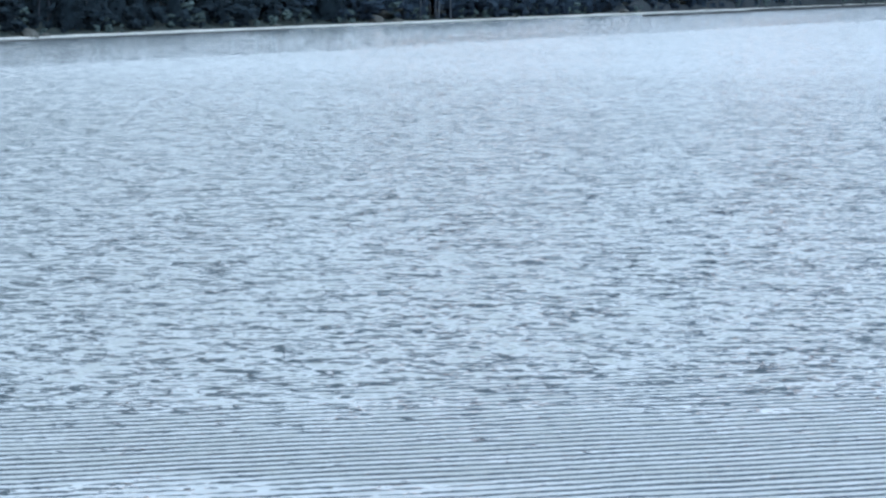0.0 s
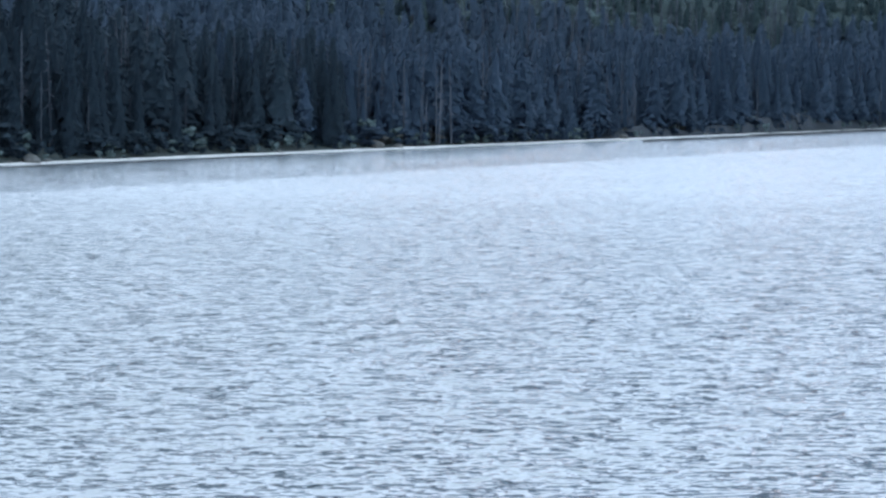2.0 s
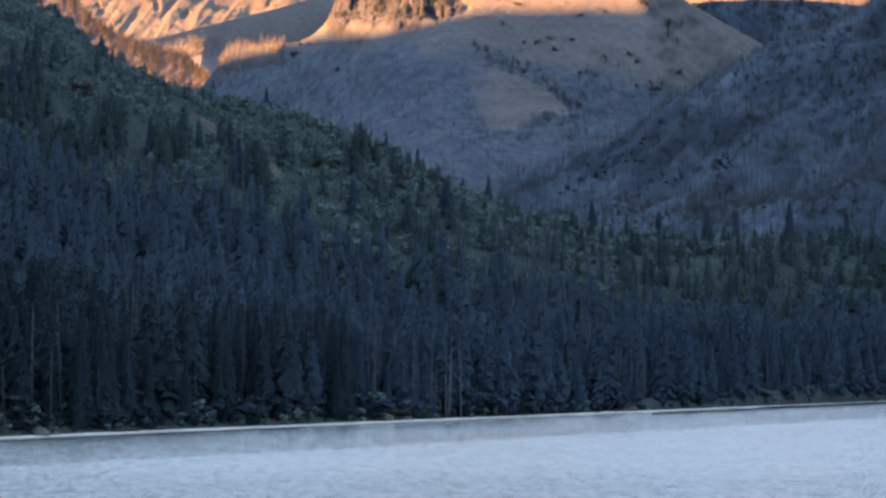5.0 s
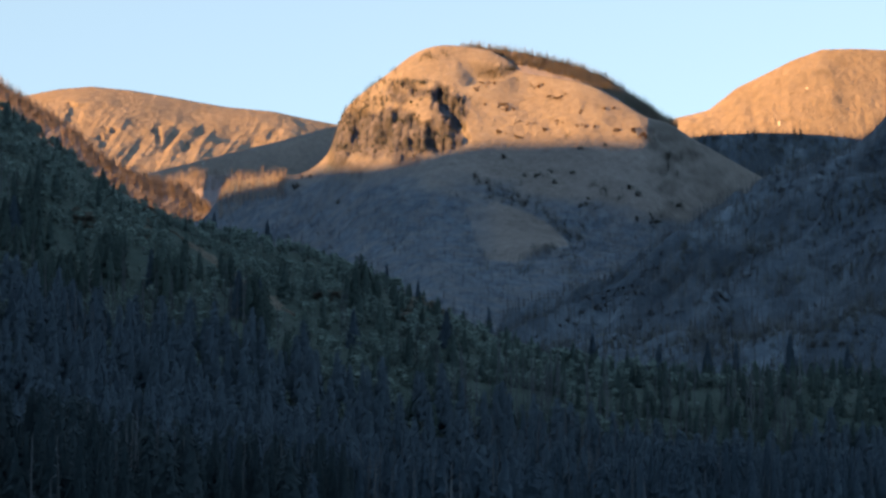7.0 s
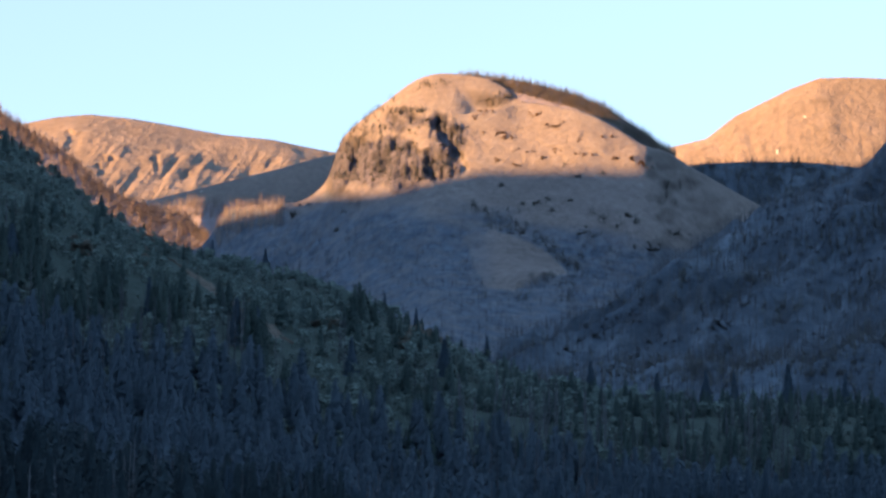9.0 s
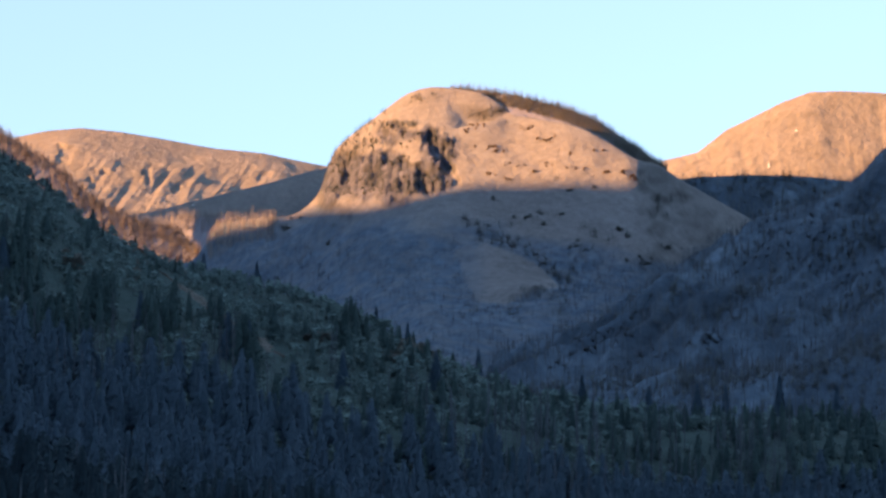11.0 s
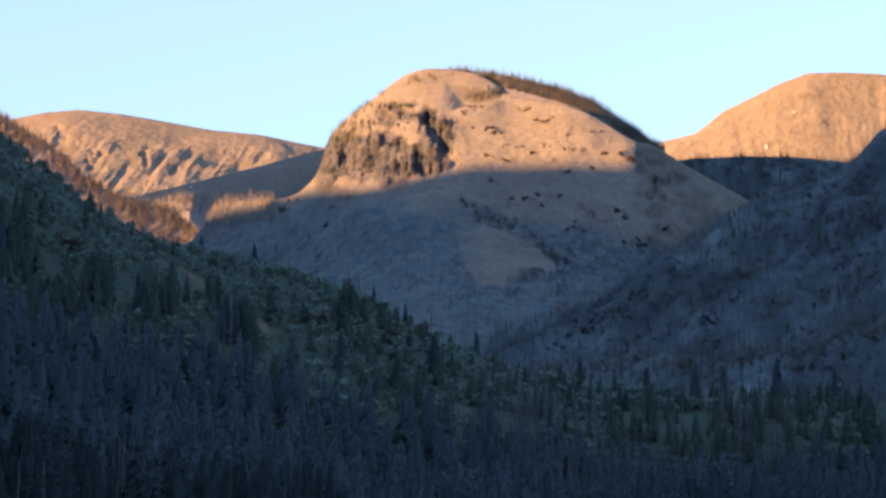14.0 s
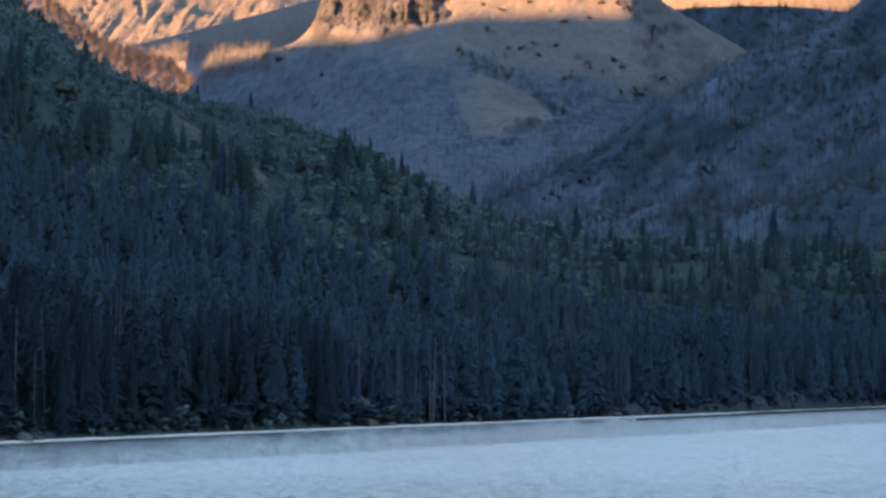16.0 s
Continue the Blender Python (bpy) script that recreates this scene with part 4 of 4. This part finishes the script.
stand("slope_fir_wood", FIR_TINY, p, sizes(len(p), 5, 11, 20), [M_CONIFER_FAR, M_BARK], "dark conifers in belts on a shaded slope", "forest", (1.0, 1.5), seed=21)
p = on_right.sow(2600, (30, 180), (56, 140), 231, lambda q, e: smooth(0.05, 0.5, -slanting(q, e, 230)) * 0.8)
stand("slope_brush", BRUSH, p, sizes(len(p), 1.5, 3.5, 232), [M_VIOLET, M_SNAG], "pale violet-grey brush between the belts of conifers", "scrub", (1.3, 2.2), seed=233)

# the bald mountain
on_dome = Survey(dome)
CLIFF_STANDS = [(-0.6, 155.9, 2.5, 3.63, 90), (5.1, 151.7, 3.41, 5.9, 195), (-4.4, 140.2, 4.99, 4.54, 247), (1.7, 140.7, 2.27, 4.09, 97), (-11.2, 137.5, 5.45, 3.18, 165), (-24.8, 140.2, 6.81, 4.09, 240), (-21, 147.1, 4.99, 3.18, 112), (-37.3, 144.8, 4.09, 5.9, 210), (-39.6, 136.1, 5.45, 2.04, 105), (-16.9, 162.7, 3.63, 1.36, 45), (-9.7, 162.8, 4.54, 1.36, 67), (-28.3, 154.4, 6.36, 2.72, 97), (-33.3, 150.5, 4.54, 2.72, 82), (-14.6, 144.8, 3.63, 4.54, 75)]
p = on_dome.clumps(CLIFF_STANDS, 28)
stand("cliff_firs", FIR_FAR, p, sizes(len(p), 3, 8.5, 29), [M_CLIFF, M_BARK], "conifers among the cliff's ledges", "forest", (1.0, 1.6), seed=30)
p = on_dome.sow(900, (-46, 8), (133, 165), 128, lambda q, e: between(q, e, CLIFF_LOW, CLIFF_TOP, 2.0, 2 * fbm(q / 5, e / 5, 14, 3)) * smooth(-0.1, 0.35, fbm(q / 4, e / 4, 15, 3)))
stand("ledge_shrubs", BRUSH, p, sizes(len(p), 1.5, 4.0, 129), [M_OLIVE, M_BARK], "low olive shrubs on the cliff's ledges", "shrubs", (1.1, 1.8), seed=130)
SUMMIT_STANDS = [(-6.7, 173.1, 2.5, 1.36, 26), (0.3, 174.3, 2.27, 0.91, 20), (22.2, 166.7, 4.99, 2.04, 150), (16.1, 166.2, 3.18, 1.14, 30), (3.5, 179.6, 3.18, 0.68, 16), (26.3, 168.3, 2.72, 1.14, 40)]
p = np.concatenate([on_dome.clumps(SUMMIT_STANDS, 101), scatter(dome, 120, a=(0.345, 0.43), v=(0.985, 1.005), seed=102)])
stand("summit_firs", FIR_FAR, p, sizes(len(p), 3.5, 8, 104), [M_OLIVE, M_BARK], "small conifers near the mountain's summit", "forest", (1.1, 1.7), seed=105)
p = scatter(back, 2600, a=(0.2, 1), v=(0.35, 1.02), seed=25, keep=lambda a, v, x, y: 1 - np.exp(-((1000 * x / y - 16.4) / 0.7) ** 2))
stand("ridge_firs", FIR_FAR, p, sizes(len(p), 5, 11, 26), [M_RIDGE, M_BARK], "brown-green conifers along the mountain's back ridge", "forest", (0.9, 1.4), seed=27)
LOBE_SHRUBS = [(36.5, 161.4, 3.63, 0.91, 18), (44.5, 156.6, 4.54, 0.91, 20), (22.9, 153.6, 4.09, 0.91, 22), (26.3, 151.8, 3.18, 0.68, 14), (54.7, 150.9, 1.36, 0.68, 7), (64.3, 152.3, 2.5, 0.45, 9), (45.6, 146.5, 1.59, 0.91, 12), (39.9, 143.3, 1.59, 0.91, 10), (69, 143.5, 1.14, 0.91, 9), (76.2, 143.1, 1.36, 0.91, 10), (79.9, 141.3, 1.82, 0.91, 12), (22.2, 142.6, 2.04, 1.14, 14), (17.2, 162.1, 3.18, 0.91, 16), (12.6, 160.5, 2.27, 1.14, 14), (31.9, 146, 4.54, 0.91, 10), (55.8, 144.9, 6.81, 0.91, 12), (28.5, 140.7, 3.18, 0.68, 8)]
p = on_dome.clumps(LOBE_SHRUBS, 161)
stand("lobe_shrubs", BRUSH, p, sizes(len(p), 1.6, 4.0, 163), [M_RUSSET, M_BARK], "low russet shrubs in strings on the sunlit slope", "shrubs", (1.1, 1.9), seed=164)
SLOPE_FIRS = [(49.4, 141, 1.14, 1.82, 14), (89.8, 133, 1.36, 2.04, 22), (89.7, 128.4, 1.14, 1.82, 12), (87.4, 125.2, 1.14, 1.14, 8), (92.7, 125.2, 1.14, 1.14, 8), (12.6, 124.2, 1.36, 2.95, 26), (30.3, 121.5, 0.68, 1.14, 6), (59.1, 121.6, 1.36, 1.14, 9), (63.8, 118.8, 2.5, 1.59, 24), (77.2, 117.9, 1.36, 1.82, 15), (83, 139, 1.59, 0.91, 9), (17.2, 122, 2.27, 1.14, 14), (69.7, 116.1, 1.36, 1.14, 8), (95.5, 131.9, 1.14, 0.91, 8)]
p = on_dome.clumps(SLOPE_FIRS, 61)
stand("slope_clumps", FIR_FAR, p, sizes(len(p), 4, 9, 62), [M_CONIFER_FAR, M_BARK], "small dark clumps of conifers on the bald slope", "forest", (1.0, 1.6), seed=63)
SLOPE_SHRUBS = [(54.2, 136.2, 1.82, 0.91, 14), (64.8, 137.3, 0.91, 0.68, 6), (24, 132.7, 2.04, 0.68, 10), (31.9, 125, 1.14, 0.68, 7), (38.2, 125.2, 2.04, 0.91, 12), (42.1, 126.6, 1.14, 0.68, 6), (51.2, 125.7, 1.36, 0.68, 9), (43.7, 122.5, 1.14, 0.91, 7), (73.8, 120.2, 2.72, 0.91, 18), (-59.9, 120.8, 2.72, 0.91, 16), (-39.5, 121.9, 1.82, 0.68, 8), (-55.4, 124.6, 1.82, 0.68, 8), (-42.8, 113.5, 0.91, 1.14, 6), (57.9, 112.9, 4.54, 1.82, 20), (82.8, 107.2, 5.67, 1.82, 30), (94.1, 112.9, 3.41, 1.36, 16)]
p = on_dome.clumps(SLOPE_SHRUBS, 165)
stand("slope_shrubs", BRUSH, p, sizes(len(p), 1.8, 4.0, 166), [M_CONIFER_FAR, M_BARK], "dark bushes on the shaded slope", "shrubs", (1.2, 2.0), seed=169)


def above_knoll(q, e):
    """The dark belt of conifers round the upper rim of the bare knoll."""
    over = e - np.interp(q, *np.array(KNOLL_TOP).T)
    return smooth(0.3, 0.8, over) * smooth(9.0, 3.5, over + 2.5 * fbm(q / 5, e / 5, 207, 3))


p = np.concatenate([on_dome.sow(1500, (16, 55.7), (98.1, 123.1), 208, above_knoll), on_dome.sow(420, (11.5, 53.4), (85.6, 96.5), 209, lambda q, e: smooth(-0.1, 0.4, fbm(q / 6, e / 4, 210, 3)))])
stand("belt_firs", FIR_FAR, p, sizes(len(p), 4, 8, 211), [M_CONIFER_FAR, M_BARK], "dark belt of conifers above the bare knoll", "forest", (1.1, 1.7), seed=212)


def on_burnt(q, e):
    top = np.interp(q, *np.array(BURNT_TOP).T)
    bare = between(q, e, KNOLL_LOW, KNOLL_TOP, 0.5, 0 * q)
    return smooth(-4, 10, top - e) * smooth(-0.5, 0.5, fbm(q / 9, e / 9, 213, 4) + 0.25) * (1 - bare)


p = on_dome.sow(7000, (-120, 100), (58, 118), 22, on_burnt)
stand("valley_snags", SNAG_FAR, p, sizes(len(p), 5, 10, 23), [M_SNAG, M_SNAG], "burnt trunks on the valley floor", "dead trees", (1.4, 3.0), seed=24)
p = on_dome.sow(5200, (-120, 100), (58, 118), 214, on_burnt)
stand("valley_wood", FIR_TINY, p, sizes(len(p), 3.5, 8, 215), [M_VIOLET, M_SNAG], "grey-violet leafless wood on the burnt valley floor", "forest", (0.9, 1.5), seed=216)
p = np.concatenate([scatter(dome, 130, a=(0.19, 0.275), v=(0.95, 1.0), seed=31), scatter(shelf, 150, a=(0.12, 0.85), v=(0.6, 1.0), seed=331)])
stand("scorched_wood", FIR_FAR, p, sizes(len(p), 7, 16, 32), [M_DRY_SUNLIT, M_SNAG], "sunlit scorched conifers on the mountain's shoulder", "dead trees", (0.5, 0.8), seed=33)
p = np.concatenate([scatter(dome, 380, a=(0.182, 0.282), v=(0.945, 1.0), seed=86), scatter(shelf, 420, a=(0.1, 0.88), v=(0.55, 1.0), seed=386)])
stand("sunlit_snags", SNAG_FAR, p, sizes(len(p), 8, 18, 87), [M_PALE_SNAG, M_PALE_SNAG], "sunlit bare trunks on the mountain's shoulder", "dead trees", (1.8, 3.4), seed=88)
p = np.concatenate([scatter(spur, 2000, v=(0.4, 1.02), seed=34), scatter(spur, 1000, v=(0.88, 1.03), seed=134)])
stand("spur_trees", FIR_FAR, p, sizes(len(p), 6, 15, 35), [M_DRY_SUNLIT, M_BARK], "conifers on the sunlit spur", "forest", (1.0, 1.6), seed=36)
p = scatter(plateau, 2300, v=(0.1, 1.03), seed=37)
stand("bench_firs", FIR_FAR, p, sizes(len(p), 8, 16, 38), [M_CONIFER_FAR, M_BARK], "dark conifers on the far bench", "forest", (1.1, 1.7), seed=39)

# ---------------------------------------------------------------- the far shore
def along_shore(k, off):
    """A place on the far shore: k along it, off metres inland."""
    return -65 + 181 * k - 0.848 * off, 370 + 290 * k + 0.529 * off


kk, oo = np.meshgrid(np.linspace(-0.4, 1.6, 300), np.array([-2.5, -1.0, 0.0, 0.7, 1.6, 4.0]))
wob = 0.3 * fbm(kk * 40, oo * 0, 44, 4)
bx, by = along_shore(kk, oo + wob * (oo > -1.5) - 0.3)
bz = np.interp(oo, [-2.5, -1.0, 0.0, 0.7, 1.6, 4.0], [-0.5, -0.1, 0.13, 0.2, 0.24, 0.22]) + 0.05 * fbm(kk * 160, oo, 45, 3)
structure("beach", grid_mesh("beach", bx, by, bz, M_SAND), "narrow pale sand strip along the far shore", "beach")


def two_part_tree(name, patterns, mats, label, category, group):
    """Trees to copy: an empty at the base with a trunk and a crown under it."""
    made = []
    for pv, pt, pi in patterns:
        root = tagged(new(name), label, category, group)
        for part_name, mat, k in (("trunk", mats[1], 1), ("crown", mats[0], 0)):
            sel = pt[pi == k]
            if not len(sel):
                continue
            used = np.unique(sel)
            back_to = np.zeros(len(pv), int)
            back_to[used] = np.arange(len(used))
            child = new(part_name, mesh_from(part_name, pv[used], back_to[sel], [mat], shade=False))
            child.parent = root
        made.append(root)
    return made


def plant(kinds, count, lo, hi, seed, offs=(6.0, 42.0), span=(-0.1, 1.3)):
    r = random.Random(seed)
    for n in range(count):
        k, off, h = r.uniform(*span), offs[0] + (offs[1] - offs[0]) * r.random() ** 1.3, r.uniform(lo, hi)
        x, y = along_shore(k, off)
        z = hill_height(x, y) - 0.25
        ob = kinds[n] if n < len(kinds) else copy_thing(kinds[n % len(kinds)], Matrix())
        w = h * r.uniform(0.85, 1.15)
        ob.matrix_basis = pose(x, y, z, 0, 0, r.uniform(0, 360)) @ Matrix.Diagonal((w, w, h, 1))


ga, gv = np.meshgrid(np.linspace(0, 1, 500), np.linspace(0, 1.0, 260))
hx, hy, hz = [q.ravel() for q in left.at(ga, gv)]


def hill_height(x, y):
    return float(hz[np.argmin((hx - x) ** 2 + (hy - y) ** 2)])


r = np.random.RandomState(240)
spots = [along_shore(k, off) for k, off in zip(r.uniform(-0.1, 1.3, 1200), 1.6 + 40 * r.uniform(0, 1, 1200) ** 1.7)]
p = np.array([(x, y, hill_height(x, y) - 0.2) for x, y in spots])
for name, part, mat in (("undergrowth", p[:, 0] > -20, M_SHORE_FIR), ("shaded_undergrowth", p[:, 0] <= -20, M_SHADED_FIR)):
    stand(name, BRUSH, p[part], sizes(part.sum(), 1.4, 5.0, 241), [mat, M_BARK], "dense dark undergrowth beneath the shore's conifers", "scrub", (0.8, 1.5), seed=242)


firs = two_part_tree("fir_tree", FIR_NEAR, [M_SHORE_FIR, M_BARK], "tall dark green conifer on the lake's far shore", "tree", "shore conifers")
plant(firs, 140, 9, 21, 71, span=(0.26, 1.3))
# left-shore conifers in the darkened needle colour
shaded_firs = two_part_tree("shaded_fir_tree", FIR_NEAR, [M_SHADED_FIR, M_BARK], "tall conifer on the lake's far shore, its needles darkened for shade", "tree", "shore spruces")
plant(shaded_firs, 96, 9, 21, 74, (4.0, 40.0), (-0.1, 0.3))
snags = two_part_tree("dead_tree", SNAG_NEAR, [M_GREY_SNAG, M_GREY_SNAG], "bare grey dead trunk standing near the shore", "dead tree", "shore snags")
plant(snags, 60, 8, 19, 72)
bushes = two_part_tree("shrub", BRUSH, [M_ASPEN, M_SNAG], "low green shrub on the lake shore", "shrub", "shore shrubs")
plant(bushes, 200, 1.2, 3.4, 73, (1.2, 9.0))


# ---------------------------------------------------------------- single things on the far shore
def shore_k(q):
    """How far along the shore the bearing x = q y meets it."""
    return (65 + 370 * q) / (181 - 290 * q)


def put_on_shore(ob, q, off, wide, high, turn=0.0):
    x, y = along_shore(shore_k(q), off)
    z = hill_height(x, y) if off > 3 else 0.1
    ob.matrix_basis = pose(x, y, z - 0.15, 0, 0, turn) @ Matrix.Diagonal((wide, wide, high, 1))


for q, off, h in ((0.027, 5, 19.5), (0.0315, 6, 17), (0.0365, 7, 20), (-0.163, 6, 10.5), (-0.141, 30, 14), (0.089, 6, 15), (0.094, 9, 13), (0.15, 14, 16), (-0.08, 60, 15)):
    put_on_shore(copy_thing(snags[int(off) % 5], Matrix()), q, off, h * 1.1, h, 40 * off)
for q, off, h in ((-0.098, 3.5, 2.6), (-0.091, 4.5, 4.2), (-0.085, 4.0, 3.6), (-0.078, 3.5, 2.4), (-0.018, 5.0, 5.0), (-0.009, 4.0, 3.4), (-0.003, 3.0, 2.2), (0.12, 5.0, 2.4),
                  (0.128, 6.0, 3.0), (0.136, 6.0, 3.2), (0.145, 5.0, 2.8), (0.154, 5.0, 2.3), (0.163, 5.0, 2.0)):
    put_on_shore(copy_thing(bushes[int(h * 10) % 4], Matrix()), q, off, h * 1.5, h, 70 * h)


grey_brush = two_part_tree("brush", BRUSH, [M_BRUSH, M_SNAG], "low grey-olive brush on the lake shore", "shrub", "shore brush")
r = random.Random(91)
for n in range(64):
    q, h = r.uniform(0.072, 0.168) if n % 4 else r.uniform(-0.03, 0.02), r.uniform(1.4, 3.0)
    put_on_shore(grey_brush[n] if n < 4 else copy_thing(grey_brush[n % 4], Matrix()), q, r.uniform(3.2, 7.5), h * r.uniform(1.6, 2.6), h, r.uniform(0, 360))


def boulder_mesh(seed):
    bm = bmesh.new()
    bmesh.ops.create_icosphere(bm, subdivisions=3, radius=0.5)
    off = Vector((seed * 7.3, seed * 1.7, 0))
    for v in bm.verts:
        n = noise.noise(v.co * 1.7 + off) * 0.32 + noise.noise(v.co * 4.5 + off) * 0.1
        v.co *= 1 + n
        v.co.z = max(v.co.z * 0.95 + 0.25, -0.1)
    me = bpy.data.meshes.new("boulder")
    bm.to_mesh(me)
    bm.free()
    me.materials.append(M_ROCK)
    return me


BOULDERS = [boulder_mesh(k) for k in range(4)]
for n, (q, off, w, h) in enumerate(((-0.1585, 1.2, 2.9, 2.1), (-0.152, 1.0, 1.5, 0.9), (-0.166, 1.4, 1.2, 0.8), (-0.02, 2.0, 3.0, 2.4), (-0.012, 1.5, 2.2, 1.3), (0.077, 1.5, 2.6, 1.5),
                                    (0.083, 1.6, 1.9, 1.1), (0.033, 1.0, 1.6, 0.8), (0.11, 1.5, 2.2, 1.0), (-0.06, 1.2, 1.6, 0.9))):
    ob = tagged(new("boulder", BOULDERS[n % 4]), "pale grey weathered boulder at the water's edge", "boulder", "shore boulders")
    put_on_shore(ob, q, off, w, h, 55 * n)

# a low bank of grey earth and gravel between the trees and the beach
M_BANK = ground_material("grey_bank", [(0.3, (0.042, 0.0537, 0.0667)), (0.7, (0.0609, 0.0739, 0.0874))], [(0.3, (0.0336, 0.044, 0.0552)), (0.7, (0.0672, 0.0792, 0.092))], 0.3, 2.5, 0.6, 0.3)
bq, bo = np.meshgrid(np.linspace(0.072, 0.19, 240), np.array([1.2, 1.7, 2.3, 3.0, 3.8, 4.6, 5.4, 6.2]))
top = np.interp(bq, [0.072, 0.077, 0.088, 0.097, 0.104, 0.116, 0.13, 0.141, 0.149, 0.155, 0.163, 0.178, 0.19], [0, 2.4, 2.7, 2.0, 1.2, 2.2, 3.0, 4.4, 5.0, 4.4, 3.0, 2.2, 0])
bk = (65 + 370 * bq) / (181 - 290 * bq)
bx, by = along_shore(bk, bo + 0.3 * fbm(bk * 50, bo, 58, 3))
bz = 0.15 + top * np.interp(bo, [1.2, 1.7, 2.3, 3.0, 3.8, 4.6, 5.4, 6.2], [0, 0.35, 0.7, 0.92, 1.0, 0.9, 0.5, 0]) * (1 + 0.15 * fbm(bk * 60, bo / 3, 57, 4))
structure("bank", grid_mesh("bank", bx, by, bz, M_BANK), "low grey bank of earth and gravel behind the beach", "bank")

# low dark mud bars just off the shore
M_MUD = ground_material("wet_mud", [(0.3, (0.022, 0.026, 0.03)), (0.7, (0.04, 0.046, 0.052))], [(0.3, (0.018, 0.021, 0.025)), (0.7, (0.045, 0.05, 0.055))], 0.2, 3.0, 0.6, 0.1, rough=0.9)


def mud_bar(lo, hi, near, far, high, seed):
    kk, oo = np.meshgrid(np.linspace(lo, hi, 160), np.array([-1.2, -0.6, 0.0, 0.6, 1.2]))
    mid = near + (far - near) * (kk - lo) / (hi - lo) + 0.8 * fbm(kk * 30, kk * 0, seed, 3)
    sx, sy = along_shore(kk, mid + oo * smooth(lo, lo + 0.04, kk) * smooth(hi, hi - 0.04, kk))
    sz = np.interp(oo, [-1.2, -0.6, 0, 0.6, 1.2], [-0.15, 0.5 * high, high, 0.5 * high, -0.15]) + 0.05 * fbm(kk * 90, oo, seed + 1, 3)
    structure("mud_bar", grid_mesh("mud_bar", sx, sy, sz, M_MUD), "low dark mud bar just off the far shore", "mud bar")


mud_bar(0.53, 1.3, -14.0, -8.0, 0.38, 46)
mud_bar(0.69, 1.15, -12.7, -9.2, 0.62, 48)
mud_bar(-0.05, 0.2, -9.5, -6.0, 0.16, 56)

# tall conifers that stand out above the wood
for n, (x, y, h, w) in enumerate(((0.5, 825, 13, 2.2), (-66, 802, 16, 1.7), (-29, 797, 13, 1.6), (-98, 835, 14, 1.5), (-60, 811, 13, 1.6), (-147, 852, 15, 1.7), (-22, 944, 9, 1.4),
                                  (-10, 932, 8, 1.3), (16, 907, 10, 1.3), (52, 884, 12, 1.6), (75, 880, 10, 1.8), (92, 880, 12, 1.5), (102, 880, 12, 1.4), (121, 880, 15, 1.5),
                                  (141, 880, 12, 1.5), (-70, 985, 10, 1.6), (-92, 997, 9, 1.5))):
    ob = copy_thing(firs[n % 6], Matrix())
    tagged(ob, "broad dark conifer that rises above the wood", group="tall conifers")
    ob.matrix_basis = pose(x, y, hill_height(x, y) - 0.3, 0, 0, 47 * n) @ Matrix.Diagonal((h * w, h * w, h, 1))

# last snow on the far slopes
M_SNOW = ground_material("old_snow", [(0.3, (0.46, 0.46, 0.46)), (0.7, (0.58, 0.58, 0.58))], [(0.3, (0.4, 0.4, 0.4)), (0.7, (0.6, 0.6, 0.6))], 0.1, 1.0, 0.5, 0.3, rough=0.7)


def snow_patch(ridge, a, v, long, wide, turn, seed):
    """A thin drift, thick in the middle, that lies on a slope."""
    t, r = np.meshgrid(np.linspace(0, 2 * np.pi, 25), np.linspace(0, 1, 6))
    edge = 1 + 0.35 * fbm(np.cos(t) * 1.5 + seed, np.sin(t) * 1.5, seed, 3)
    u, w = np.cos(t) * r * long * edge, np.sin(t) * r * wide * edge
    ar, vr = a + (u * math.cos(turn) - w * math.sin(turn)), v + (u * math.sin(turn) + w * math.cos(turn))
    x, y, z = ridge.at(ar, vr)
    me = grid_mesh("snow_patch", x, y - 1.2 * (1 - r), z + 2.5 * (1 - r * r) - 0.4, M_SNOW)
    return tagged(new("snow_patch", me), "small patch of old white snow on a far slope", "snow", "snow patches")


snow_patch(farr, 0.50, 0.68, 0.005, 0.007, 0.3, 3)
snow_patch(farr, 0.425, 0.43, 0.003, 0.022, 0.0, 5)
snow_patch(shoulder, 0.44, 0.92, 0.006, 0.004, 0.9, 9)
snow_patch(farl, 0.12, 0.72, 0.006, 0.012, 0.4, 11)
